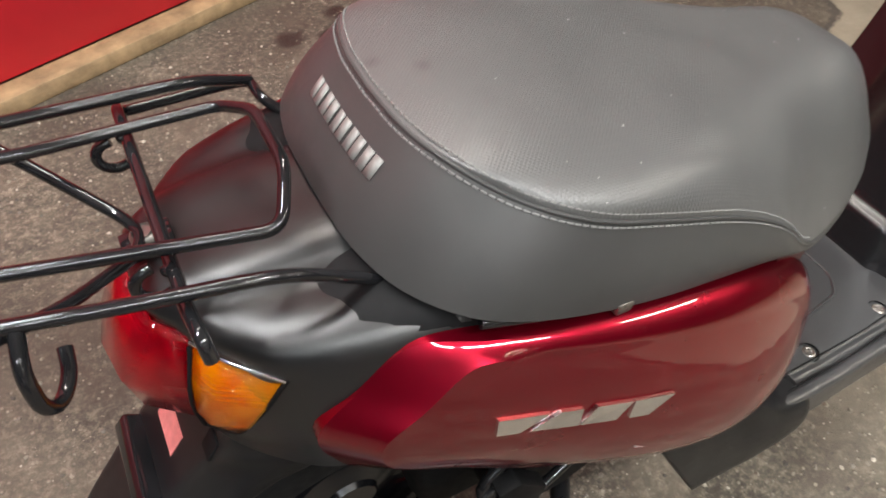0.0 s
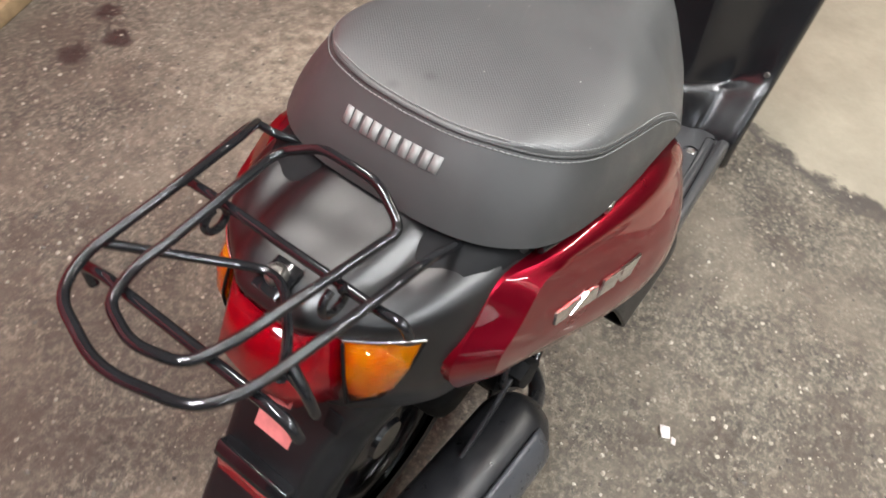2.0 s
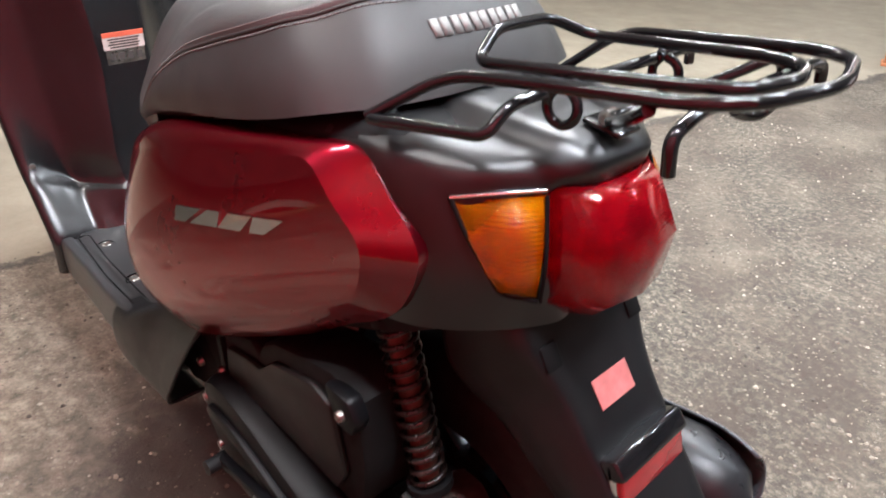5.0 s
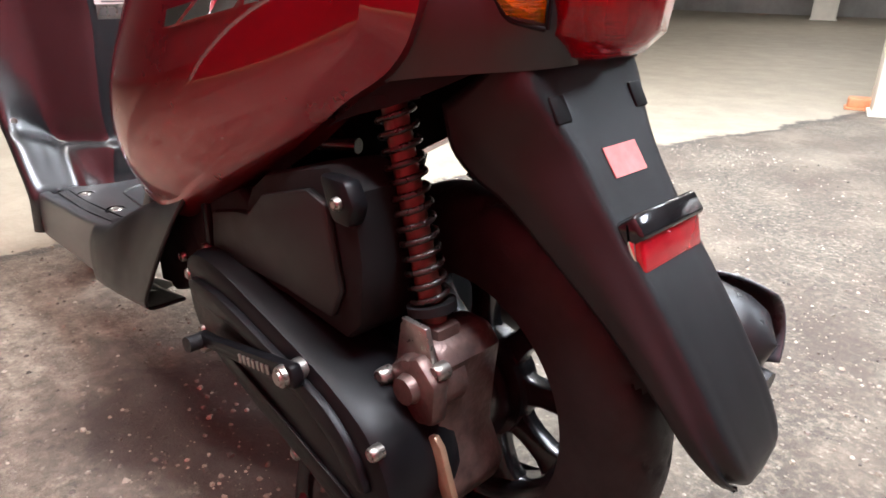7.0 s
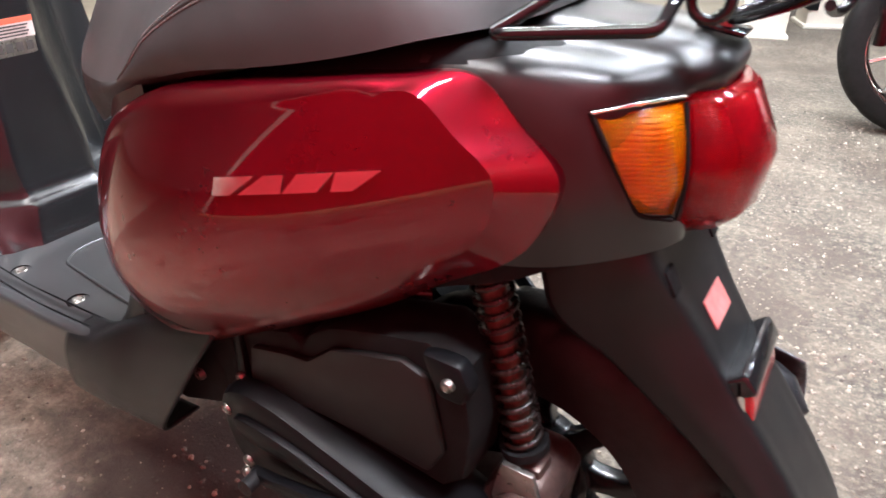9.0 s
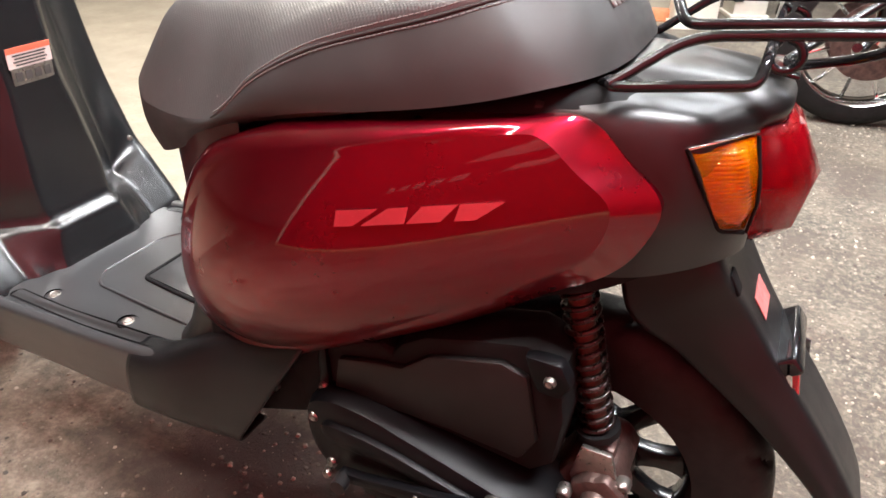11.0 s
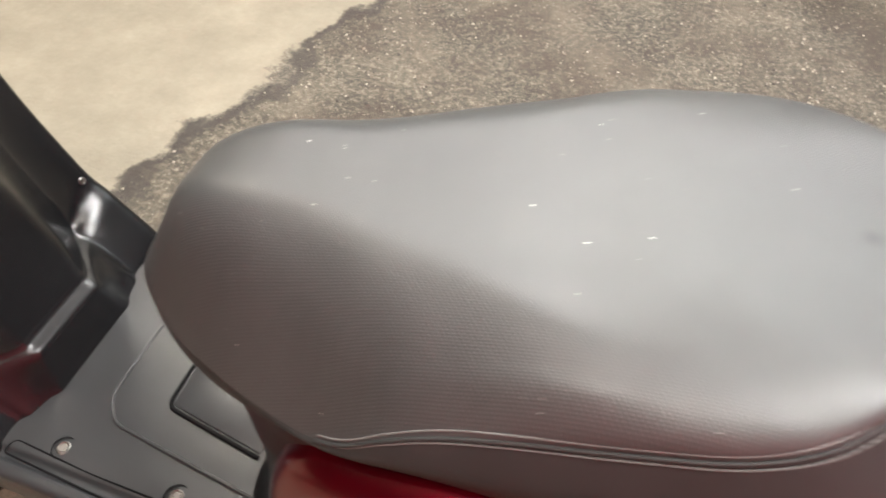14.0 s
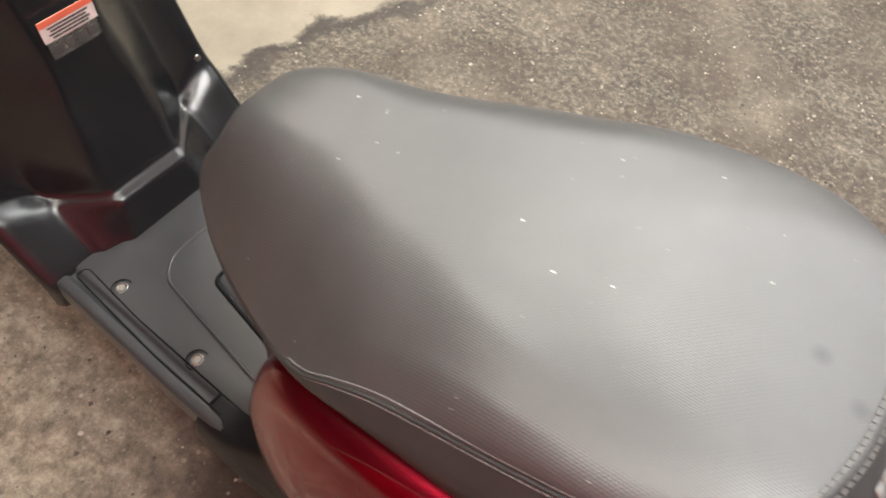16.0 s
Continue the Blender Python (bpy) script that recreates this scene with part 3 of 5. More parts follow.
# side covers: outline ring, crease ring, bulged middle (left half; the right is its mirror)
OUT = [(-0.072, 0.129, 0.679), (-0.02, 0.146, 0.676), (0.06, 0.156, 0.664), (0.14, 0.159, 0.650), (0.20, 0.160, 0.637), (0.25, 0.158, 0.618), (0.296, 0.150, 0.594), (0.328, 0.147, 0.552),
       (0.345, 0.147, 0.490), (0.350, 0.149, 0.430), (0.338, 0.153, 0.388), (0.29, 0.158, 0.362), (0.22, 0.158, 0.366), (0.16, 0.156, 0.398), (0.08, 0.152, 0.440), (0.0, 0.148, 0.486), (-0.06, 0.142, 0.528),
       (-0.105, 0.135, 0.556), (-0.124, 0.132, 0.580), (-0.135, 0.130, 0.622), (-0.106, 0.129, 0.652)]
CREASE = [(-0.042, 0.156, 0.669), (-0.01, 0.166, 0.665), (0.06, 0.176, 0.648), (0.135, 0.181, 0.632), (0.19, 0.182, 0.618), (0.24, 0.180, 0.600), (0.278, 0.177, 0.576), (0.308, 0.175, 0.538),
          (0.322, 0.175, 0.487), (0.326, 0.176, 0.435), (0.312, 0.178, 0.402), (0.268, 0.180, 0.384), (0.21, 0.180, 0.394), (0.155, 0.177, 0.422), (0.08, 0.171, 0.464), (0.005, 0.165, 0.508), (-0.05, 0.158, 0.548),
          (-0.083, 0.153, 0.572), (-0.098, 0.152, 0.592), (-0.102, 0.154, 0.625), (-0.074, 0.156, 0.648)]


def dome_terms(x, z):
    u, w = (np.asarray(x, float) - 0.1) / 0.1, (np.asarray(z, float) - 0.54) / 0.1
    return np.stack([np.ones_like(u), u, w, u * u, u * w, w * w, u ** 3, u * u * w, u * w * w, w ** 3], -1)


# the cover's face is one smooth shallow dome
DOME = np.array([0.20259, 0.02078, -0.00227, -0.01071, -0.02159, -0.02827, -0.00266, 0.00189, 0.00445, 0.0053])


def surf_y(x, z):
    """Height of the side cover over the middle plane."""
    return float(dome_terms(x, z) @ DOME)


def panel_mesh():
    n = 160
    o, cr = curve_pts(OUT, n, True), curve_pts(CREASE, n, True)
    cr[:, 1] = dome_terms(cr[:, 0], cr[:, 2]) @ DOME
    facet = np.clip((0.03 - cr[:, 0]) / 0.08, 0, 1)[:, None]
    back = o.copy()
    back[:, 1] = 0.118
    rings = [back, o - np.array([0, 0.004, 0])]
    for k in np.linspace(0, 1, 9):
        flat = o * (1 - k) + cr * k
        soft = o + (cr - o) * np.array([1 - math.cos(k * math.pi / 2), math.sin(k * math.pi / 2), 1 - math.cos(k * math.pi / 2)])
        rings.append(flat * facet + (flat * 0.35 + soft * 0.65) * (1 - facet))
    mid = np.array([0.10, 0, 0.54])
    for k in np.linspace(0.04, 0.97, 20):
        r = cr * (1 - k) + mid * k
        r[:, 1] = dome_terms(r[:, 0], r[:, 2]) @ DOME
        rings.append(r)
    v = np.array(rings).reshape(-1, 3)
    f = grid_faces(len(rings), n, True) + [tuple(range((len(rings) - 1) * n, len(rings) * n))]
    return v, f


pv, pf = panel_mesh()
for side in (1, -1):
    v = pv if side > 0 else flip_y(pv)
    sp = ob_from("side_cover", v, pf, RED, scooter, "glossy dark candy-red side cover", 24)
    # chrome badge as plain slanted shapes
    x0, z0, x1, z1 = 0.111, 0.5915, -0.027, 0.6195
    # four plain slanted shapes: their span at the top, and at the foot
    for top, bottom in (((0.0, 0.27), (0.06, 0.18)), ((0.33, 0.45), (0.23, 0.50)), ((0.53, 0.74), (0.51, 0.71)), ((0.75, 1.0), (0.79, 0.91))):
        pts = []
        for tt, hh in ((bottom[0], 0), (bottom[1], 0), (top[1], 1), (top[0], 1)):
            if side < 0:
                tt = 1 - tt
            sl = 0.009 * (hh - 1) * (1 if side > 0 else -1)
            px = x0 + (x1 - x0) * tt - sl
            pz = z0 + (z1 - z0) * tt + 0.0155 * (hh - 1)
            pts.append((px, pz))
        lo = [(px, side * (surf_y(px, pz) - 0.002), pz) for px, pz in pts]
        hi = [(px, side * (surf_y(px, pz) + 0.0028), pz) for px, pz in pts]
        ob_from("badge_bar", lo + hi, [(0, 1, 2, 3), (4, 5, 6, 7), (0, 1, 5, 4), (1, 2, 6, 5), (2, 3, 7, 6), (3, 0, 4, 7)], CHROME, sp, "raised chrome badge bar", 30)

# body core under seat and covers
core_rows = []
for x, w, zt, zb in ((-0.16, 0.085, 0.66, 0.56), (-0.10, 0.118, 0.69, 0.53), (-0.04, 0.132, 0.695, 0.51), (0.05, 0.14, 0.675, 0.46), (0.15, 0.142, 0.65, 0.41), (0.24, 0.14, 0.625, 0.37), (0.29, 0.138, 0.60, 0.36)):
    core_rows.append([(x, w, zb), (x, w, (zt + zb) / 2), (x, w * 0.97, zt - 0.012), (x, w * 0.85, zt), (x, 0, zt), (x, -w * 0.85, zt), (x, -w * 0.97, zt - 0.012), (x, -w, (zt + zb) / 2), (x, -w, zb)])
v, f = skin(core_rows, 40, 30)
ob_from("body_core", v, f, DARK, scooter, "black inner body", 50)

# riser below the seat nose, down to the footboard
rows = []
for z, xf, w in ((0.545, 0.425, 0.09), (0.50, 0.405, 0.115), (0.44, 0.395, 0.135), (0.38, 0.40, 0.145), (0.33, 0.415, 0.155), (0.30, 0.44, 0.16)):
    rows.append([(0.25, 0.15, z), (0.315, min(0.15, w + 0.02), z), (xf - 0.035, w, z), (xf - 0.005, w * 0.7, z), (xf, 0, z), (xf - 0.005, -w * 0.7, z), (xf - 0.035, -w, z), (0.315, -min(0.15, w + 0.02), z), (0.25, -0.15, z)])
v, f = skin(rows[1:], 50, 22)
ob_from("seat_riser", v, f, BLACK, scooter, "black plastic riser under the seat nose", 60)
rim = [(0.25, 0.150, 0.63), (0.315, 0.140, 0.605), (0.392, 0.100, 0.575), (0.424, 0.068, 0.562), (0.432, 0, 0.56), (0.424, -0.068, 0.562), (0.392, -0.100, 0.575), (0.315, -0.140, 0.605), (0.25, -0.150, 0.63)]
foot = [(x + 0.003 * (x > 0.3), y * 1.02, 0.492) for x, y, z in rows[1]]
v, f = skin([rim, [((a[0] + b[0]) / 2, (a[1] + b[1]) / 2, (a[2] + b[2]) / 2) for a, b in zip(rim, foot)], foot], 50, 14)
# shade below the nose is in the apron's colour
ob_from("front_apron", v, f, APRONRED, scooter, "red apron under the seat nose, its shade put into a darker red", 60)
for yy in (0.088, -0.088):
    bolt("clip", (0.408, yy, 0.337), (0.8, 0.3 * (1 if yy > 0 else -1), 0.3), 0.006, scooter)

# tail cover: black shoulders and centre hump between seat and lamp
rows = mirrored([
    [(-0.03, 0, 0.700), (-0.03, 0.045, 0.698), (-0.03, 0.066, 0.692), (-0.03, 0.10, 0.692), (-0.03, 0.128, 0.684), (-0.03, 0.131, 0.66), (-0.03, 0.131, 0.60), (-0.03, 0.128, 0.54)],
    [(-0.08, 0, 0.703), (-0.08, 0.045, 0.702), (-0.08, 0.066, 0.692), (-0.08, 0.10, 0.693), (-0.08, 0.122, 0.683), (-0.08, 0.130, 0.66), (-0.085, 0.131, 0.60), (-0.085, 0.128, 0.545)],
    [(-0.12, 0, 0.702), (-0.12, 0.045, 0.701), (-0.12, 0.064, 0.691), (-0.12, 0.09, 0.690), (-0.12, 0.110, 0.682), (-0.118, 0.121, 0.66), (-0.13, 0.125, 0.60), (-0.128, 0.12, 0.552)],
    [(-0.155, 0, 0.700), (-0.155, 0.042, 0.699), (-0.155, 0.058, 0.690), (-0.155, 0.076, 0.686), (-0.152, 0.096, 0.678), (-0.148, 0.105, 0.656), (-0.165, 0.100, 0.60), (-0.162, 0.096, 0.556)],
    [(-0.187, 0, 0.695), (-0.186, 0.036, 0.694), (-0.182, 0.050, 0.687), (-0.176, 0.064, 0.682), (-0.173, 0.075, 0.674), (-0.17, 0.080, 0.655), (-0.188, 0.078, 0.60), (-0.185, 0.070, 0.558)],
    [(-0.206, 0, 0.683), (-0.204, 0.03, 0.682), (-0.198, 0.042, 0.678), (-0.190, 0.052, 0.673), (-0.186, 0.058, 0.668), (-0.18, 0.062, 0.652), (-0.198, 0.056, 0.60), (-0.198, 0.045, 0.560)],
    [(-0.204, 0, 0.668), (-0.202, 0.03, 0.668), (-0.196, 0.040, 0.667), (-0.188, 0.050, 0.665), (-0.184, 0.055, 0.661), (-0.178, 0.058, 0.650), (-0.196, 0.05, 0.60), (-0.196, 0.03, 0.560)],
])
v, f = skin(rows, 90, 44)
ob_from("tail_cover", v, f, BLACK, scooter, "satin black grained tail cover", 45)

# tail lamp: red centre lens and two amber side lenses, set into the tail
lamp = tagged(new("tail_lamp"), "red tail lamp with amber turn signals")
lamp.parent = scooter


def lens_rows(spec):
    return [[(x, y, z) for x, y in r] for z, r in spec]


red_rows = mirrored(lens_rows([
    (0.668, [(-0.207, 0), (-0.204, 0.034), (-0.184, 0.056)]),
    (0.660, [(-0.219, 0), (-0.215, 0.034), (-0.185, 0.059)]),
    (0.622, [(-0.240, 0), (-0.234, 0.036), (-0.192, 0.067)]),
    (0.582, [(-0.235, 0), (-0.229, 0.034), (-0.196, 0.061)]),
    (0.566, [(-0.220, 0), (-0.215, 0.028), (-0.194, 0.046)]),
    (0.562, [(-0.203, 0), (-0.200, 0.022), (-0.19, 0.036)]),
]))


def faceted(name, rows, material, label, fold=0.0022):
    """A thin moulded shell with flat facets and softly broken folds."""
    nu = len(rows[0])
    bm = bmesh.new()
    vs = [bm.verts.new(p) for r in rows for p in r]
    for q in grid_faces(len(rows), nu):
        bm.faces.new([vs[i] for i in q])
    bmesh.ops.bevel(bm, geom=[e for e in bm.edges if len(e.link_faces) == 2 and e.calc_face_angle(0) > 0.08], offset=fold, segments=3, affect="EDGES", profile=0.5)
    return solid(part(name, bm, material, lamp, label, 60), 0.003)


faceted("red_lens", red_rows, REDLENS, "clear red lens with flat facets")
for side in (1, -1):
    rows = [[(-0.185, 0.060, 0.664), (-0.172, 0.080, 0.663), (-0.144, 0.108, 0.659)],
            [(-0.193, 0.067, 0.640), (-0.184, 0.088, 0.640), (-0.158, 0.106, 0.636)],
            [(-0.197, 0.073, 0.612), (-0.192, 0.086, 0.612), (-0.170, 0.099, 0.610)],
            [(-0.194, 0.071, 0.590), (-0.190, 0.078, 0.592), (-0.177, 0.091, 0.595)]]
    faceted("amber_lens", [[(x, side * y, z) for x, y, z in r] for r in rows], AMBER, "amber turn-signal lens")
    v, f = sweep(fillet([(-0.142, side * 0.108, 0.662), (-0.157, side * 0.105, 0.636), (-0.176, side * 0.090, 0.592), (-0.194, side * 0.070, 0.586)], 0.008), 0.0019, 8)
    ob_from("lens_gasket", v, f, DARK, lamp, "", 60)
    v, f = sweep(fillet([(-0.186, side * 0.060, 0.667), (-0.170, side * 0.084, 0.667), (-0.143, side * 0.109, 0.662)], 0.02), 0.0013, 8)
    ob_from("chrome_trim", v, f, CHROME, lamp, "", 60)
    v, f = sweep(fillet([(-0.187, side * 0.061, 0.664), (-0.199, side * 0.0705, 0.62), (-0.196, side * 0.069, 0.586)], 0.02), 0.0015, 8)
    ob_from("lens_divider", v, f, DARK, lamp, "", 60)
    bm = bmesh.new()
    bmesh.ops.create_uvsphere(bm, u_segments=16, v_segments=10, radius=0.009, matrix=Matrix.Translation((-0.165, side * 0.082, 0.625)))
    part("bulb", bm, AMBER, lamp)
bm = bmesh.new()
bmesh.ops.create_uvsphere(bm, u_segments=16, v_segments=10, radius=0.011, matrix=Matrix.Translation((-0.212, 0, 0.615)))
part("bulb", bm, CHROME, lamp)
# silver reflector bowl behind the lenses
rr = []
for z, xo in ((0.664, -0.183), (0.635, -0.190), (0.60, -0.193), (0.575, -0.190)):
    k = 0 if z > 0.59 else 0.2
    rr.append([(xo, 0, z), (xo + 0.002, 0.03, z), (xo + 0.012, 0.06, z), (xo + 0.026 + k * 0.02, 0.084, z), (xo + 0.045, 0.1 - k * 0.05, z)])
v, f = skin(mirrored(rr), 50, 16)
ob_from("reflector", v, f, REFLECT, lamp, "silver reflector", 60)

# rear mudguard: U channel sloping back from under the lamp
sec = [  # x back face, z, half width of the face, depth forward of side walls, half width of side walls
    (-0.178, 0.572, 0.074, 0.10, 0.082), (-0.193, 0.540, 0.074, 0.105, 0.082), (-0.207, 0.517, 0.064, 0.10, 0.076), (-0.222, 0.495, 0.056, 0.085, 0.070),
    (-0.252, 0.452, 0.052, 0.066, 0.065), (-0.29, 0.405, 0.049, 0.052, 0.060), (-0.325, 0.358, 0.047, 0.04, 0.057), (-0.355, 0.312, 0.044, 0.03, 0.052), (-0.368, 0.285, 0.034, 0.02, 0.04), (-0.366, 0.268, 0.018, 0.01, 0.022)]
rows = []
for x, z, hw, dp, sw in sec:
    dx, dz = 0.72 * dp, 0.62 * dp
    rows.append([(x, 0, z), (x, hw * 0.6, z), (x + 0.002, hw * 0.95, z + 0.001), (x + 0.012, hw + 0.004, z - 0.001), (x + dx * 0.55, sw, z - dz * 0.4), (x + dx, sw, z - dz * 0.75)])
v, f = skin(mirrored(rows), 60, 46)
mud = solid(ob_from("mudguard", v, f, FAIRING, scooter, "long black rear mudguard", 45), 0.0035, -1)
for side in (1, -1):
    part("mount_hole", prism([(-0.009, -0.011), (0.009, -0.011), (0.009, 0.011), (-0.009, 0.011)], 0.004, m=axis_to((-0.1975, side * 0.0535, 0.529), (-0.86, 0, 0.5)) , bevel=0.002), DARK, mud)
outm = axis_to((-0.2262, 0.001, 0.4900), (-0.82, 0, 0.57))
part("sticker", block((0.045, 0.025, 0.0008), 0, m=outm), PINK, mud, "faded pink rectangular sticker")
bm = block((0.034, 0.094, 0.02), 0.004, 3, m=Matrix.Translation((-0.256, 0, 0.446)) @ pose(0, 0, 0, 0, 38, 0))
part("reflector_holder", bm, GLOSS, mud)
part("reflector_edge", block((0.008, 0.094, 0.042), 0.003, m=Matrix.Translation((-0.264, 0, 0.438)) @ pose(0, 0, 0, 0, 14, 0)), CHROME, mud)
part("rear_reflector", block((0.009, 0.088, 0.036), 0.003, 3, m=Matrix.Translation((-0.269, 0, 0.437)) @ pose(0, 0, 0, 0, 14, 0)), REFLEX, mud, "red rear reflector")

# luggage rack of bent black tube
rack = tagged(new("luggage_rack"), "glossy black tubular luggage rack")
rack.parent = scooter
TR = 0.0041
tube("inner_hoop", [(-0.235, 0.048, 0.749), (-0.119, 0.0625, 0.739), (-0.104, 0.0285, 0.754), (-0.104, -0.0285, 0.754), (-0.119, -0.0625, 0.739), (-0.262, -0.046, 0.753), (-0.292, -0.035, 0.754), (-0.302, 0.0, 0.755), (-0.292, 0.035, 0.754), (-0.262, 0.046, 0.752), (-0.235, 0.048, 0.749)], TR, GLOSS, rack, 0.012)
tube("outer_rail", [(-0.083, 0.129, 0.707), (-0.128, 0.097, 0.739), (-0.20, 0.087, 0.746), (-0.28, 0.078, 0.753), (-0.308, 0.06, 0.756), (-0.325, 0.0, 0.757), (-0.308, -0.062, 0.757), (-0.28, -0.078, 0.755), (-0.20, -0.088, 0.747), (-0.128, -0.094, 0.739), (-0.088, -0.088, 0.708), (-0.07, -0.086, 0.694)], TR, GLOSS, rack, 0.022)
tube("left_mount_loop", [(-0.066, 0.09, 0.694), (-0.082, 0.108, 0.705), (-0.083, 0.130, 0.706), (-0.10, 0.129, 0.708), (-0.178, 0.114, 0.716), (-0.180, 0.098, 0.731), (-0.18, 0.07, 0.733), (-0.18, -0.09, 0.733), (-0.178, -0.112, 0.733), (-0.177, -0.116, 0.72)], TR, GLOSS, rack, 0.008)
tube("rear_cross_bar", [(-0.280, 0.084, 0.716), (-0.279, 0.086, 0.737), (-0.278, 0.06, 0.744), (-0.277, -0.09, 0.744), (-0.277, -0.106, 0.740), (-0.277, -0.110, 0.728)], TR, GLOSS, rack, 0.008)
tube("strut", [(-0.262, 0.082, 0.746), (-0.236, 0.06, 0.728), (-0.198, 0.018, 0.708), (-0.19, 0.0, 0.706), (-0.198, -0.018, 0.708), (-0.236, -0.062, 0.732), (-0.262, -0.084, 0.750)], TR * 0.95, GLOSS, rack, 0.02)
for side in (1, -1):
    ring = [(-0.19 + 0.0115 * math.cos(radians(a)), side * (0.060 + 0.004 * a / 400), 0.7245 + 0.0115 * math.sin(radians(a))) for a in range(60, -271, -30)]
    tube("tie_hook", [(-0.181, side * 0.0645, 0.737)] + ring, TR * 0.85, GLOSS, rack, 0.003)
tube("side_hook", [(-0.252, -0.083, 0.75), (-0.256, -0.098, 0.736), (-0.256, -0.103, 0.712), (-0.250, -0.094, 0.700), (-0.244, -0.078, 0.702), (-0.243, -0.066, 0.708)], TR, GLOSS, rack, 0.012)
part("mount_plate", block((0.032, 0.026, 0.004), 0.0015, m=Matrix.Translation((-0.189, 0, 0.6995)) @ pose(0, 0, 0, 0, -8, 0)), GLOSS, rack)
bolt("bolt", (-0.189, 0, 0.703), (-0.1, 0, 1), 0.009, rack, STEEL, 0.006)
v, f = sweep(fillet([(-0.03, -0.139, 0.690), (0.03, -0.150, 0.680), (0.066, -0.153, 0.672)], 0.02), 0.004, 8)
ob_from("helmet_holder", v, f, GLOSS, scooter, "thin black helmet holder rod", 60)
part("holder_tip", block((0.014, 0.012, 0.012), 0.003, m=Matrix.Translation((0.07, -0.154, 0.671))), STEEL, scooter)

# rear wheel
wheel = tagged(new("rear_wheel"), "black cast rear wheel")
wheel.parent = scooter
WM = Matrix.Translation(AX) @ pose(0, 0, 0, 90, 0, 0)


def tyre_mesh(R, r0, hw, m, n=216, seg=26):
    verts = []
    for i in range(n):
        a = 2 * math.pi * i / n
        for j in range(seg):
            t = math.pi * j / (seg - 1)
            c, s = math.cos(t), math.sin(t)
            y = hw * math.copysign(abs(c) ** 0.75, c)
            rad = r0 + (R - r0) * abs(s) ** 0.62
            q = abs(y) / hw
            groove = (i + int(q * 7)) % 12 in (0, 1) and 0.15 < q < 0.8
            centre = q < 0.07
            if (groove or centre) and s > 0.3:
                rad -= 0.0035
            verts.append(m @ Vector((rad * math.cos(a), rad * math.sin(a), y)))
    faces = []
    for i in range(n):
        k = (i + 1) % n
        for j in range(seg - 1):
            faces.append((i * seg + j, k * seg + j, k * seg + j + 1, i * seg + j + 1))
    return verts, faces


def rim_parts(parent, m, rb, hw, spokes, material):
    v, f = lathe([(rb + 0.008, -hw), (rb + 0.006, -hw + 0.004), (rb - 0.004, -hw + 0.008), (rb - 0.012, -hw * 0.4), (rb - 0.012, hw * 0.4), (rb - 0.004, hw - 0.008), (rb + 0.006, hw - 0.004), (rb + 0.008, hw), (rb + 0.002, hw), (rb + 0.001, 0), (rb + 0.002, -hw)], 72, m)
    ob_from("rim", v, f, material, parent, "", 40)
    v, f = lathe([(0.0, hw * 0.9), (0.03, hw * 0.9), (0.034, hw * 0.7), (0.062, hw * 0.45), (0.066, 0.0), (0.062, -hw * 0.45), (0.034, -hw * 0.7), (0.03, -hw * 0.9), (0, -hw * 0.9)], 48, m)
    ob_from("hub", v, f, material, parent, "", 40)
    for i in range(spokes):
        a = 360 / spokes * i + 10
        o = [(0.056, -0.019), (0.068, -0.0135), (0.082, -0.0115), (0.1, -0.0125), (0.111, -0.018), (rb - 0.006, -0.031), (rb - 0.006, 0.031), (0.111, 0.018), (0.1, 0.0125), (0.082, 0.0115), (0.068, 0.0135), (0.056, 0.019)]
        part("spoke", prism(o, 0.02, m=m @ pose(0, 0, 0, 0, 0, a) @ Matrix.Translation((0, 0, -0.01)), bevel=0.003), material, parent)


v, f = tyre_mesh(0.207, 0.128, 0.042, WM)
ob_from("tyre", v, f, RUBBER, wheel, "worn black tyre with grooved tread", 30)
rim_parts(wheel, WM, 0.127, 0.033, 9, RIMBLACK)
v, f = lathe([(0, 0.052), (0.05, 0.05), (0.056, 0.04), (0.058, 0.028)], 40, Matrix.Translation(AX) @ pose(0, 0, 0, -90, 0, 0))
ob_from("brake_drum", v, f, RIMBLACK, wheel, "", 30)

# engine and drive unit on the left
engine = tagged(new("engine"), "black and dull alloy engine and drive unit")
engine.parent = scooter
cvt = [(0.185, 0.300), (0.176, 0.262), (0.150, 0.238), (0.11, 0.226), (0.06, 0.214), (0.0, 0.196), (-0.06, 0.176), (-0.105, 0.166), (-0.142, 0.178), (-0.158, 0.206), (-0.152, 0.240), (-0.128, 0.268), (-0.08, 0.290), (-0.02, 0.306), (0.05, 0.322), (0.11, 0.334), (0.155, 0.334), (0.18, 0.322)]
cvt = [(x, 0.268 + (z - 0.262) * 1.16) for x, z in cvt]
cvt = [tuple(p) for p in curve_pts([(x, z, 0) for x, z in cvt], 64, True)[:, :2]]
drv = part("drive_cover", prism(cvt, 0.09, m=plan_xz(0, 0.10, 0), bevel=0.014), DRIVE, engine, "satin black drive-belt cover")
o2 = [(0.158, 0.322), (0.10, 0.326), (0.0, 0.305), (-0.085, 0.282), (-0.122, 0.252), (-0.136, 0.222), (-0.118, 0.222), (-0.085, 0.252), (-0.03, 0.276), (0.06, 0.298), (0.15, 0.304)]
part("cover_rib", prism([tuple(p) for p in curve_pts([(x, z, 0) for x, z in o2], 48, True)[:, :2]], 0.014, m=plan_xz(0, 0.184, 0), bevel=0.005), DRIVE, drv)
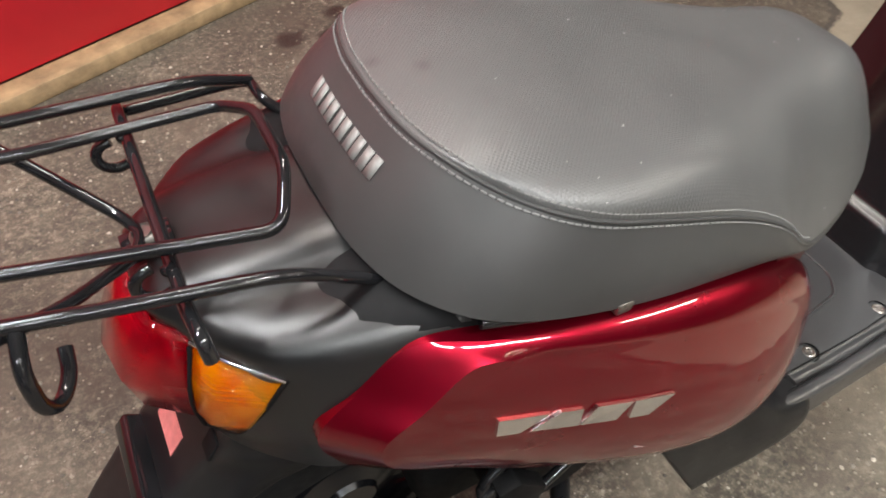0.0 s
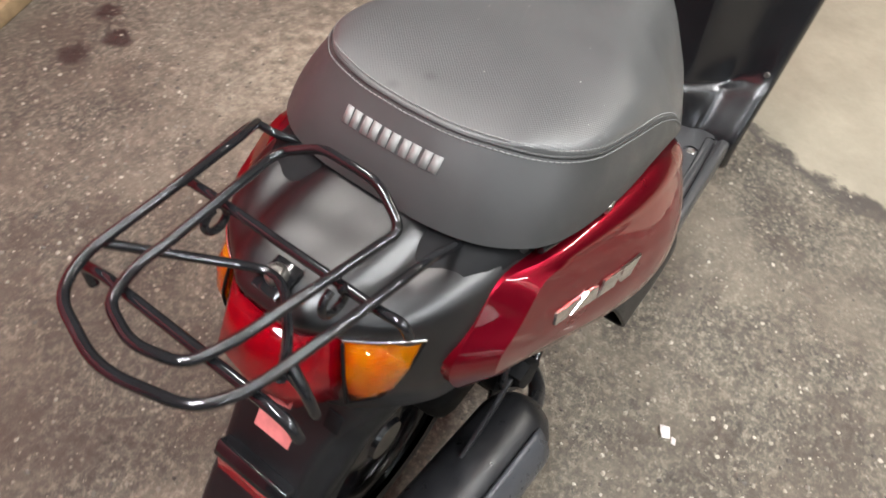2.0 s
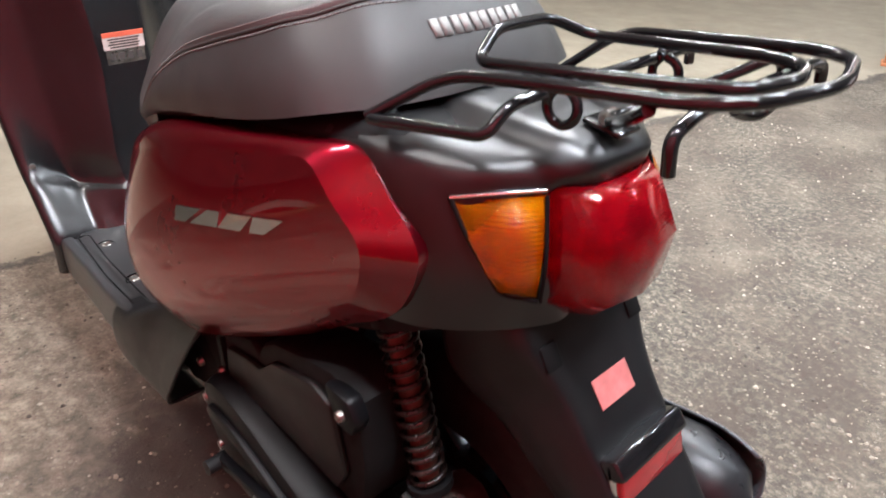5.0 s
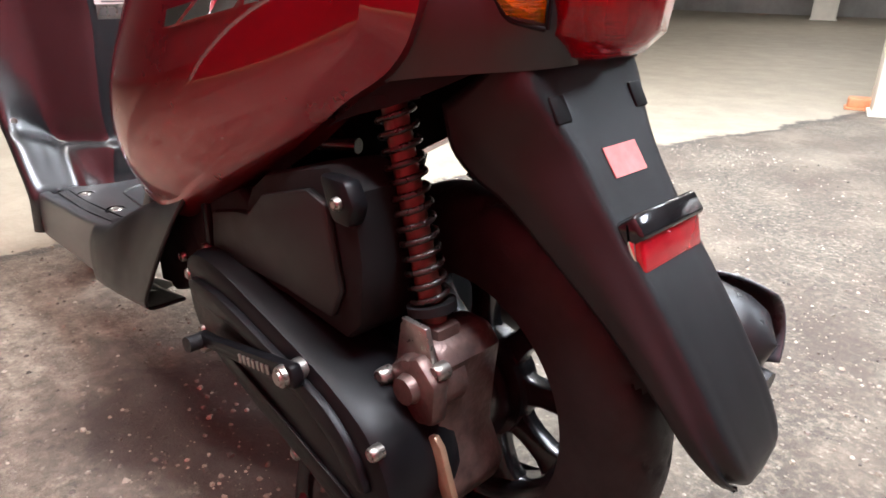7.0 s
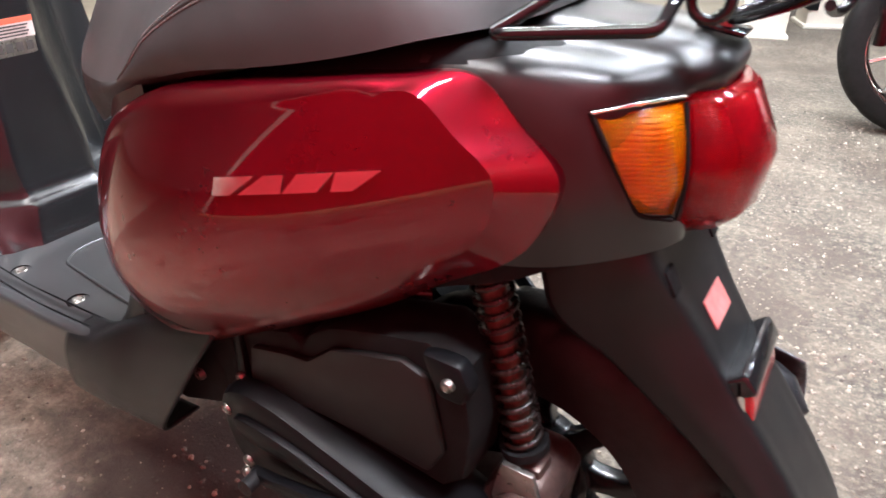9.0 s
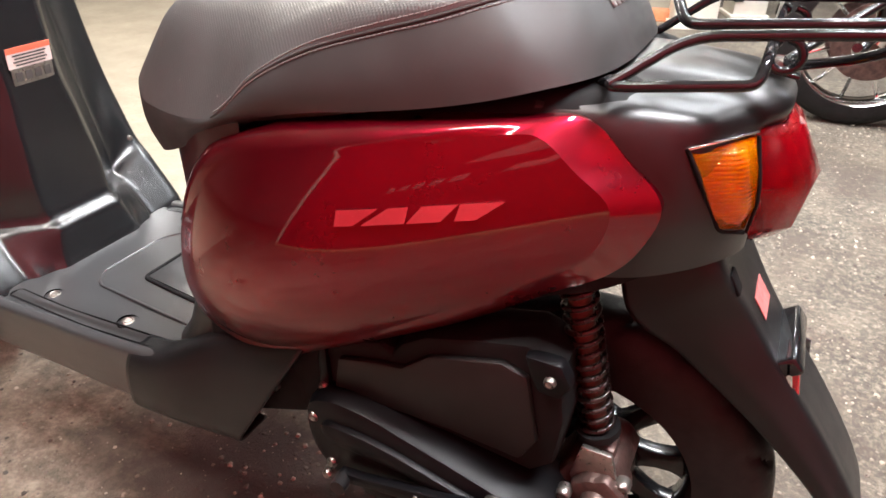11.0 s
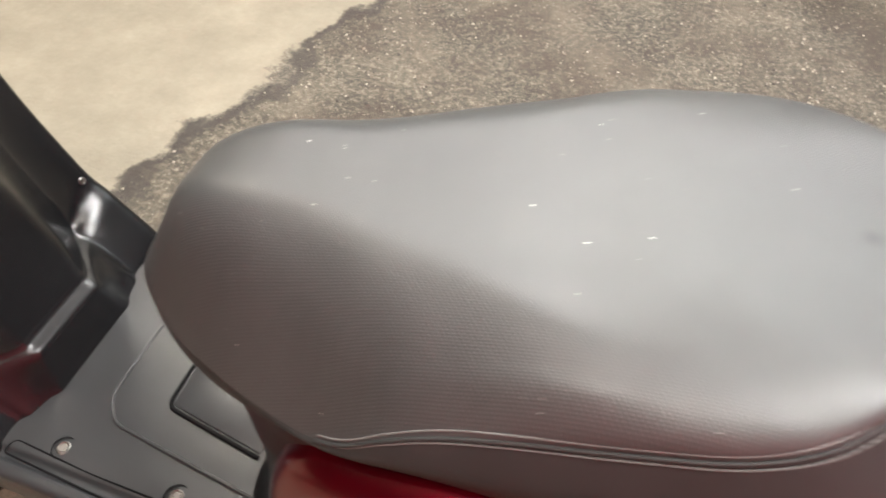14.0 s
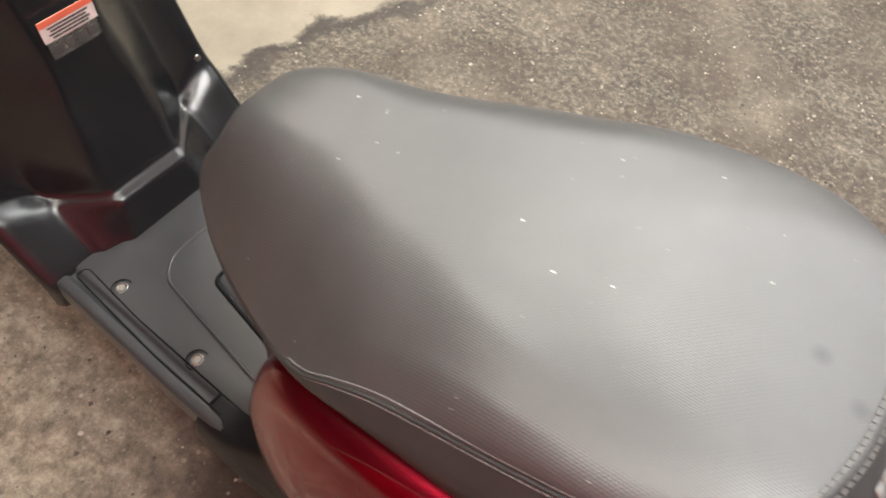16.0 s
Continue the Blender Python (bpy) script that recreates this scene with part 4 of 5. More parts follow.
o3 = [(0.112, 0.245), (0.03, 0.216), (-0.06, 0.190), (-0.105, 0.186), (-0.11, 0.2), (-0.06, 0.214), (0.02, 0.238), (0.105, 0.262)]
part("cover_plate", prism(o3, 0.006, m=plan_xz(0, 0.188, 0), bevel=0.002), DRIVE, drv)
# kick-start arm folded along the cover
kick = tagged(new("kick_starter"), "folded black kick-start arm with a steel pivot bolt")
kick.parent = scooter
KA, KB = np.array((-0.041, 0.300)), np.array((0.128, 0.266))
kd = (KB - KA) / np.linalg.norm(KB - KA)
kn = np.array((-kd[1], kd[0]))
arm = [KA - kd * 0.012 + kn * 0.011, KA - kd * 0.016, KA - kd * 0.012 - kn * 0.011, KA + kd * 0.03 - kn * 0.010, KB - kd * 0.03 - kn * 0.0065, KB - kn * 0.008, KB + kd * 0.008, KB + kn * 0.008, KB - kd * 0.03 + kn * 0.0065, KA + kd * 0.03 + kn * 0.010]
part("arm", prism([tuple(p) for p in arm], 0.012, m=plan_xz(0, 0.1955, 0), bevel=0.003), DRIVE, kick)
v, f = lathe([(0, 0.007), (0.0065, 0.007), (0.0072, 0.005), (0.0095, 0.0045), (0.0105, 0.0), (0.0105, -0.02)], 20, axis_to((KA[0], 0.2075, KA[1]), (0, 1, 0)))
ob_from("pivot_bolt", v, f, STEEL, kick, "zinc pivot bolt", 35)
v, f = sweep(fillet([(KB[0] - 0.004, 0.198, KB[1]), (KB[0] - 0.006, 0.222, KB[1] + 0.002)], 0.004), 0.0085, 14)
ob_from("pedal", v, f, RUBBER, kick, "black rubber kick pedal", 50)
for i in range(7):
    c2 = KA + kd * (0.026 + 0.0085 * i)
    part("letter_bar", block((0.0048, 0.002, 0.009), 0.0006, m=Matrix.Translation((c2[0], 0.2082, c2[1])) @ pose(0, 0, 0, 0, 11, 0)), STEEL, kick, "raised cast letter bar")
for p in ((0.150, 0.188, 0.262), (0.160, 0.186, 0.236), (-0.138, 0.188, 0.206), (-0.137, 0.186, 0.262), (0.170, 0.186, 0.322), (-0.02, 0.188, 0.196)):
    bolt("bolt", p, (0, 1, 0), 0.0066, engine, STEEL, 0.006)
box = [(0.176, 0.400), (0.178, 0.34), (0.165, 0.322), (0.10, 0.332), (0.03, 0.334), (-0.065, 0.325), (-0.086, 0.345), (-0.092, 0.40), (-0.084, 0.462), (-0.068, 0.472), (-0.05, 0.478), (0.0, 0.466), (0.052, 0.450), (0.078, 0.432), (0.088, 0.416), (0.104, 0.424), (0.155, 0.408)]
air = part("air_box", prism(box, 0.062, m=plan_xz(0, 0.095, 0), bevel=0.007), DARK, engine, "matt black air box")
ib = [(0.150, 0.392), (0.158, 0.345), (0.10, 0.347), (0.02, 0.349), (-0.055, 0.345), (-0.070, 0.375), (-0.056, 0.448), (-0.03, 0.456), (0.045, 0.434), (0.075, 0.408), (0.1, 0.405)]
part("air_box_lid", prism(ib, 0.010, m=plan_xz(0, 0.155, 0), bevel=0.004), AIRLID, air, "smooth brownish-black lid")
part("lug", prism([(-0.05, 0.474), (-0.085, 0.474), (-0.096, 0.455), (-0.088, 0.436), (-0.066, 0.436), (-0.058, 0.452)], 0.018, m=plan_xz(0, 0.148, 0), bevel=0.005), DRIVE, air)
part("lug", prism([(0.178, 0.405), (0.166, 0.408), (0.164, 0.335), (0.178, 0.332)], 0.014, m=plan_xz(0, 0.15, 0), bevel=0.004), DRIVE, air)
for p in ((0.216, 0.15, 0.303), (-0.077, 0.166, 0.455), (0.171, 0.164, 0.345)):
    bolt("bolt", p, (0, 1, 0), 0.0055, engine, STEEL, 0.005)
tube("breather_hose", [(-0.02, 0.10, 0.48), (0.06, 0.125, 0.478), (0.14, 0.13, 0.44), (0.2, 0.12, 0.40)], 0.007, GLOSS, engine, 0.04)
gear = [(-0.03, 0.262), (-0.075, 0.28), (-0.092, 0.318), (-0.108, 0.335), (-0.138, 0.336), (-0.152, 0.318), (-0.148, 0.28), (-0.145, 0.232), (-0.165, 0.196), (-0.152, 0.166), (-0.11, 0.158), (-0.07, 0.18), (-0.03, 0.21)]
part("gear_case", prism(gear, 0.075, m=plan_xz(0, 0.048, 0), bevel=0.01), CASE, engine, "dull alloy gear case")
v, f = lathe([(0, 0.03), (0.012, 0.03), (0.014, 0.022), (0.024, 0.02), (0.028, 0.012), (0.028, -0.02)], 28, axis_to((-0.128, 0.118, 0.298), (0, 1, 0)))
ob_from("oil_boss", v, f, CASE, engine, "", 30)
part("shock_mount", prism([(-0.135, 0.352), (-0.105, 0.352), (-0.098, 0.31), (-0.105, 0.29), (-0.14, 0.29), (-0.147, 0.31)], 0.006, m=plan_xz(0, 0.122, 0), bevel=0.001), STEEL, engine)
part("case_rib", block((0.012, 0.02, 0.12), 0.003, m=Matrix.Translation((-0.07, 0.118, 0.235)) @ pose(0, 0, 0, 0, 25, 0)), CASE, engine)
part("case_boss", prism([(-0.1, 0.31), (-0.135, 0.33), (-0.158, 0.31), (-0.155, 0.27), (-0.12, 0.26)], 0.02, m=plan_xz(0, 0.12, 0), bevel=0.006), CASE, engine)
v, f = lathe([(0, 0.012), (0.036, 0.012), (0.042, 0.006), (0.044, -0.02)], 32, axis_to((-0.098, 0.118, 0.235), (0, 1, 0)))
ob_from("drum_cap", v, f, DARK, engine, "", 30)
for p in ((-0.127, 0.126, 0.262), (-0.112, 0.126, 0.192), (-0.14, 0.126, 0.205), (-0.15, 0.126, 0.318), (-0.098, 0.142, 0.298)):
    bolt("bolt", p, (0, 1, 0), 0.0075, engine, STEEL, 0.007)
part("brake_arm", prism([(-0.138, 0.252), (-0.152, 0.258), (-0.16, 0.25), (-0.178, 0.2), (-0.176, 0.168), (-0.164, 0.162), (-0.158, 0.172), (-0.162, 0.2), (-0.146, 0.235)], 0.007, m=plan_xz(0, 0.128, 0), bevel=0.0015), BRASS, engine, "dull gold brake arm")
tube("brake_cable", [(-0.165, 0.126, 0.165), (-0.10, 0.125, 0.15), (0.0, 0.12, 0.155), (0.15, 0.10, 0.2), (0.28, 0.05, 0.25)], 0.004, DARK, engine, 0.06)
crank = block((0.26, 0.17, 0.15), 0.03, 3, m=Matrix.Translation((0.11, 0.01, 0.27)))
part("crankcase", crank, DARK, engine)
fan = lathe([(0, 0.02), (0.07, 0.02), (0.085, 0.01), (0.09, -0.05)], 40, axis_to((0.13, -0.10, 0.29), (0, -1, 0)))
ob_from("fan_cover", fan[0], fan[1], DARK, engine, "", 30)
part("frame_bracket", prism([(0.30, 0.245), (0.20, 0.285), (0.2, 0.33), (0.245, 0.40), (0.30, 0.38), (0.335, 0.30)], 0.13, m=plan_xz(0, 0.03, 0), bevel=0.01), DARK, scooter)

part("inner_panel", prism([(0.335, 0.25), (0.275, 0.262), (0.185, 0.30), (0.165, 0.36), (0.16, 0.425), (0.25, 0.43), (0.335, 0.40)], 0.05, m=plan_xz(0, 0.108, 0), bevel=0.004), DARK, scooter, "black inner panel behind the fairing")
for p in ((0.245, 0.160, 0.312), (0.222, 0.160, 0.388)):
    bolt("bolt", p, (0, 1, 0), 0.0065, scooter, STEEL, 0.006)
# shock absorber
shock = tagged(new("shock_absorber"), "rear shock absorber with coil spring")
shock.parent = scooter
A, B = np.array((-0.072, 0.105, 0.535)), np.array((-0.121, 0.099, 0.325))
v, f = sweep([A, B], 0.011, 12)
ob_from("damper", v, f, DAMPER, shock, "", 60)
ax = (B - A) / np.linalg.norm(B - A)
s1 = np.cross(ax, (0, 1, 0))
s1 /= np.linalg.norm(s1)
s2 = np.cross(ax, s1)
path = []
for i in range(260):
    t = i / 259
    a = 2 * math.pi * 13 * t
    path.append(A + (B - A) * (0.05 + 0.78 * t) + 0.0155 * (math.cos(a) * s1 + math.sin(a) * s2))
v, f = sweep(path, 0.0028, 7)
ob_from("spring", v, f, SPRING, shock, "dusty dark coil spring", 60)
for t, r in ((0.03, 0.022), (0.85, 0.022)):
    p = A + (B - A) * t
    v, f = lathe([(0, 0.005), (r, 0.004), (r, -0.004), (0, -0.005)], 24, axis_to(p, ax))
    ob_from("spring_seat", v, f, DARK, shock, "", 40)
part("lower_lug", block((0.03, 0.03, 0.04), 0.006, m=Matrix.Translation(B)), CASE, shock)

# exhaust on the right
ex = tagged(new("exhaust"), "heat-blackened exhaust silencer with grey shield")
ex.parent = scooter
E0, E1 = np.array((0.075, -0.160, 0.235)), np.array((-0.32, -0.145, 0.304))
path = [E0 + (E1 - E0) * t for t in np.linspace(0, 1, 24)]
rad = [0.02, 0.04, 0.05] + [0.054] * 17 + [0.049, 0.043, 0.032, 0.0]
v, f = sweep(path, rad, 32)
ob_from("silencer", v, f, SILENCER, ex, "", 50)
v, f = sweep([E1 + np.array((0.03, 0.01, -0.03)), E1 + np.array((-0.004, 0.012, -0.034))], 0.011, 14)
ob_from("tailpipe", v, f, SILENCER, ex, "", 50)
# shield: part of a shell over the outer side
sv, nn = [], 14
d = (E1 - E0) / np.linalg.norm(E1 - E0)
sx = np.cross(d, (0, 0, 1))
sx /= np.linalg.norm(sx)
sz = np.cross(sx, d)
if sx[1] > 0:
    sx = -sx
for t in np.linspace(0.14, 0.97, 24):
    rr_ = 0.0595 - 0.014 * max(0, (t - 0.82) / 0.15) ** 2
    for a in np.linspace(-45, 58, nn):
        sv.append(E0 + (E1 - E0) * t + rr_ * (math.cos(radians(a)) * sx + math.sin(radians(a)) * abs(1) * (sz if sz[2] > 0 else -sz)))
solid(ob_from("heat_shield", sv, grid_faces(24, nn), SHIELDGREY, ex, "satin grey heat shield", 60), 0.003, 1)
for p in ((-0.062, -0.214, 0.262), (-0.25, -0.207, 0.29)):
    bolt("bolt", p, (0, -1, 0.1), 0.009, ex, STEEL, 0.006)
tube("header_pipe", [(0.07, -0.165, 0.235), (0.13, -0.15, 0.2), (0.17, -0.10, 0.18), (0.2, -0.03, 0.2)], 0.013, SILENCER, ex, 0.04)
part("stay", prism([(-0.095, 0.302), (-0.078, 0.296), (0.0, 0.336), (0.032, 0.362), (0.03, 0.378), (0.014, 0.374), (-0.01, 0.348)], 0.006, m=plan_xz(0, -0.138, 0), bevel=0.0012), SILENCER, ex, "flat black steel stay")
part("stay_bracket", prism([(0.02, 0.385), (0.045, 0.39), (0.085, 0.34), (0.075, 0.30), (0.05, 0.315), (0.03, 0.35)], 0.02, m=plan_xz(0, -0.148, 0), bevel=0.003), DARK, ex)
bolt("bolt", (-0.085, -0.14, 0.301), (0, -1, 0.3), 0.008, ex, STEEL, 0.006)
tube("hose", [(0.05, -0.12, 0.40), (0.0, -0.13, 0.37), (0.06, -0.145, 0.32), (0.13, -0.13, 0.33)], 0.006, GLOSS, engine, 0.03)

# footboard
FB = [  # x, half width, z of the deck
    (0.335, 0.182, 0.327), (0.40, 0.1925, 0.313), (0.50, 0.193, 0.300), (0.60, 0.189, 0.290), (0.69, 0.186, 0.281), (0.765, 0.184, 0.276), (0.80, 0.183, 0.276)]


def low_z(x):
    """Lower edge of the side skirts."""
    return float(np.interp(x, [0.27, 0.5, 0.74, 0.8], [0.247, 0.214, 0.194, 0.194]))


rows = []
for x, w, z in FB:
    rows.append([(x, 0, z), (x, w * 0.55, z), (x, w - 0.034, z), (x, w - 0.030, z - 0.004), (x, w - 0.022, z - 0.004), (x, w - 0.018, z + 0.001), (x, w - 0.012, z + 0.002), (x, w - 0.003, z), (x, w, z - 0.012), (x, w + 0.001, (z + low_z(x)) / 2), (x, w - 0.003, low_z(x) + 0.006), (x, w - 0.012, low_z(x)), (x, w - 0.05, low_z(x) - 0.002)])
v, f = skin(mirrored(rows), 190, 40)
deck = ob_from("footboard", v, f, FLOORMAT, scooter, "grey-black ribbed plastic footboard", 40)
for side in (1, -1):
    for x, y, z in ((0.674, 0.133, 0.282), (0.507, 0.144, 0.2995)):
        v, f = lathe([(0.013, 0.0022), (0.0145, 0.001), (0.0145, -0.003)], 24, axis_to((x, side * y, z), (-0.11, 0, 1)))
        ob_from("screw_cup", v, f, DARK, deck, "", 40)
        bolt("screw", (x, side * y, z + 0.0005), (-0.11, 0, 1), 0.0085, deck, STEEL, 0.003)


def deck_z(x):
    return float(np.interp(x, [a[0] for a in FB], [a[2] for a in FB]))


def deck_line(name, pts, r, material, lift=0.0004):
    p = fillet([(x, y, deck_z(x) + lift) for x, y in pts], 0.014)
    v, f = sweep(p, r, 8)
    return ob_from(name, v, f, material, deck, "", 60)


deck_line("lid_gap", [(0.44, 0.078), (0.583, 0.05), (0.583, -0.05), (0.44, -0.078)], 0.0028, DARK)
lid = [(0.44, 0.073), (0.577, 0.0465), (0.577, -0.0465), (0.44, -0.073)]
bm = prism(lid, 0.0025, bevel=0.001)
for vv in bm.verts:
    vv.co.z += deck_z(vv.co.x) - 0.0005
part("battery_lid", bm, FLOORMAT, deck, "smooth black battery lid")
deck_line("ridge", [(0.40, 0.125), (0.635, 0.088), (0.662, 0.058), (0.662, -0.058), (0.635, -0.088), (0.40, -0.125)], 0.0022, FLOORMAT, 0.0)
for side in (1, -1):
    deck_line("edge_groove", [(0.56, side * 0.172), (0.405, side * 0.176), (0.40, side * 0.158), (0.62, side * 0.150), (0.74, side * 0.140), (0.745, side * 0.158), (0.56, side * 0.172)], 0.0013, DARK, 0.0)

# lower side fairing: runs on from the footboard's skirt and ends in a slanting blade under the side cover
rows = []
for xt, yt, zt, xb in ((0.180, 0.176, 0.404, 0.274), (0.205, 0.176, 0.392, 0.284), (0.255, 0.174, 0.374, 0.305), (0.31, 0.175, 0.357, 0.335), (0.355, 0.187, 0.334, 0.37), (0.40, 0.1965, 0.3095, 0.41), (0.45, 0.1965, 0.2995, 0.45)):
    zb, yb = low_z(xb), 0.2055 - 0.1 * max(0, xb - 0.36) ** 1.2
    mid = [(xt + (xb - xt) * k, yt + (yb - yt) * k + 0.006 * math.sin(math.pi * k), zt + (zb - zt) * k) for k in (0.12, 0.4, 0.7, 0.93)]
    rows.append([(xt, yt - 0.04, zt + 0.006), (xt, yt - 0.006, zt + 0.003), *mid, (xb, yb - 0.006, zb - 0.001), (xb, yb - 0.05, zb - 0.003)])
v, f = skin(rows, 44, 40)
for side in (1, -1):
    solid(ob_from("lower_fairing", v if side > 0 else flip_y(v), f, FAIRING, scooter, "black lower side fairing", 50), 0.004, 0)

# leg shield with its centre tunnel, seen from the rider's side
rows = []
for z, xt, wt, xc, wc, xo, zo in (  # tunnel face and half width, end of its slanting side, outer flange
        (0.250, 0.722, 0.078, 0.748, 0.116, 0.765, 0.205), (0.264, 0.723, 0.077, 0.749, 0.117, 0.750, 0.266), (0.276, 0.728, 0.074, 0.754, 0.117, 0.754, 0.280), (0.288, 0.733, 0.070, 0.763, 0.117, 0.762, 0.293),
        (0.318, 0.738, 0.063, 0.788, 0.117, 0.790, 0.330), (0.334, 0.7405, 0.058, 0.804, 0.1165, 0.811, 0.358), (0.340, 0.744, 0.0565, 0.813, 0.1165, 0.8215, 0.368),
        (0.3425, 0.750, 0.056, 0.822, 0.117, 0.8255, 0.372), (0.346, 0.757, 0.057, 0.829, 0.119, 0.8315, 0.381), (0.356, 0.761, 0.058, 0.833, 0.120, 0.8375, 0.392),
        (0.40, 0.766, 0.060, 0.840, 0.122, 0.8505, 0.424), (0.48, 0.774, 0.052, 0.858, 0.122, 0.875, 0.49), (0.55, 0.782, 0.044, 0.872, 0.122, 0.892, 0.555),
        (0.62, 0.788, 0.046, 0.884, 0.122, 0.905, 0.62), (0.72, 0.80, 0.052, 0.90, 0.122, 0.922, 0.72), (0.85, 0.82, 0.065, 0.915, 0.125, 0.938, 0.85), (0.95, 0.85, 0.08, 0.93, 0.13, 0.95, 0.95)):
    xm, ym, zm = (xt + xc) / 2, (wt + wc) / 2, z
    rows.append([(xt, 0, z), (xt, wt * 0.6, z), (xt, wt * 0.92, z), (xt + 0.002, wt, z), (xt + 0.008, wt + 0.0068, z), (xm, ym, z), (xc - 0.009, wc - 0.0076, z), (xc - 0.001, wc + 0.002, z + (zo - z) * 0.06),
                 (xc + (xo - xc) * 0.55, wc + (0.18 - wc) * 0.5, z + (zo - z) * 0.55), (xo, 0.18, zo), (xo + 0.003, 0.19, zo), (xo + 0.014, 0.196, zo)])
v, f = skin(mirrored(rows), 120, 110)
ls = solid(ob_from("leg_shield", v, f, SHIELDBLACK, scooter, "black leg shield with centre tunnel", 45), 0.004, 1)
for y, z, x in ((-0.176, 0.386, 0.836), (0.176, 0.386, 0.836)):
    bolt("clip", (x, y, z), (-1, 0, 0.3), 0.0055, ls, STEEL, 0.003)
lm = Matrix.Translation((0.7805, -0.003, 0.5715)) @ pose(0, 0, 0, 0, -6, 0)
part("warning_label", block((0.0012, 0.068, 0.029), 0, m=lm @ Matrix.Translation((-0.0008, 0, 0.0145))), PAPER, ls, "white and orange warning label")
part("label_band", block((0.0012, 0.068, 0.008), 0, m=lm @ Matrix.Translation((-0.0013, 0, 0.0252))), ORANGE, ls)
part("label_foot", block((0.0012, 0.064, 0.027), 0, m=lm @ Matrix.Translation((-0.0008, 0, -0.0135))), STEEL, ls)
for i in range(4):
    part("label_bar", block((0.0012, 0.052 - 0.006 * (i % 2), 0.0022), 0, m=lm @ Matrix.Translation((-0.0014, 0, 0.0175 - i * 0.0045))), INK, ls)
for i in range(4):
    part("label_mark", block((0.0012, 0.010, 0.013), 0, m=lm @ Matrix.Translation((-0.0014, 0.022 - i * 0.0148, -0.0125))), INK, ls)

# front wheel and mudguard, mostly hidden by the leg shield
fw = tagged(new("front_wheel"), "front wheel with black tyre")
fw.parent = scooter
STEER = Matrix.Translation((1.10, 0, 0)) @ pose(0, 0, 0, 0, 0, -30) @ Matrix.Translation((0.02, 0, 0))
FM = STEER @ Matrix.Translation((0, 0, 0.207)) @ pose(0, 0, 0, 90, 0, 0)
v, f = tyre_mesh(0.207, 0.128, 0.042, FM, 120, 18)
ob_from("tyre", v, f, RUBBER, fw, "", 30)
rim_parts(fw, FM, 0.127, 0.033, 10, RIMBLACK)
rows = []
for a in np.linspace(20, 190, 14):
    c, s = math.cos(radians(a)), math.sin(radians(a))
    row = []
    for y, dr in ((0, 0), (0.035, -0.003), (0.06, -0.016), (0.068, -0.045)):
        r = 0.236 + dr
        row.append((r * c, y, 0.207 + r * s))
    rows.append(row)
v, f = skin(mirrored(rows), 24, 40)
v = [STEER @ Vector(q) for q in v]
solid(ob_from("front_mudguard", v, f, RED, scooter, "red front mudguard", 50), 0.003)
rows = mirrored([[(1.0, 0, 0.45), (0.98, 0.10, 0.45), (0.90, 0.18, 0.43)], [(0.985, 0, 0.62), (0.965, 0.11, 0.62), (0.92, 0.195, 0.6)], [(0.97, 0, 0.8), (0.96, 0.11, 0.8), (0.945, 0.195, 0.78)], [(0.96, 0, 0.95), (0.955, 0.1, 0.95), (0.965, 0.19, 0.94)]])
v, f = skin(rows, 40, 24)
solid(ob_from("front_cover", v, f, RED, scooter, "red front cover", 50), 0.004)
tube("fork_column", [(1.1, -0.01, 0.207), (1.03, 0, 0.45), (0.93, 0, 0.93)], 0.022, DARK, scooter, 0.02)

# centre stand
st = tagged(new("centre_stand"), "black steel centre stand, folded down")
st.parent = scooter
for side in (1, -1):
    tube("leg", [(0.14, side * 0.07, 0.205), (0.10, side * 0.10, 0.10), (0.09, side * 0.125, 0.016), (0.045, side * 0.14, 0.011)], 0.011, GLOSS, st, 0.03)
tube("cross_tube", [(0.115, -0.085, 0.14), (0.115, 0.085, 0.14)], 0.011, GLOSS, st)

# ---- across the aisle: pillars, a rubber stop, a parked motorcycle ----
def pillar(x, y, turn, w, d, label, group="white pillars"):
    root = new("pillar")
    root.matrix_basis = pose(x, y, 0, 0, 0, turn)
    tagged(root, label, "pillar", group)
    part("shaft", block((w, d, HZ), 0.012, m=Matrix.Translation((0, 0, HZ / 2))), WHITEPAINT, root)
    part("foot", block((w + 0.03, d + 0.03, 0.02), 0.004, m=Matrix.Translation((0, 0, 0.01))), WHITEPAINT, root)
    return root


pillar(0.29, -3.42, 17, 0.225, 0.22, "cream-white square pillar on the asphalt")
p2 = pillar(0.06, -3.83, 24, 0.19, 0.2, "cream-white square pillar with a black and yellow guard")
for k in range(6):
    part("guard_band", block((0.05, 0.21, 0.055), 0.004, m=Matrix.Translation((0.075, 0.004, 0.12 + 0.06 * k))), YELLOW if k % 2 else DARK, p2)
pillar(3.26, -11.7, 17, 0.36, 0.3, "cream-white square pillar far down the hall")
pillar(-2.2, -7.6, 17, 0.36, 0.3, "cream-white square pillar far down the hall")
ws = new("wheel_stop")
ws.matrix_basis = pose(0.47, -3.47, 0, 0, 0, 17)
tagged(ws, "small orange rubber wheel stop beside the pillar", "wheel stop")
part("body", block((0.11, 0.09, 0.06), 0.012, m=Matrix.Translation((0, 0, 0.03))), BRICKRED, ws)
part("base", block((0.13, 0.11, 0.012), 0.003, m=Matrix.Translation((0, 0, 0.006))), BRICKRED, ws)


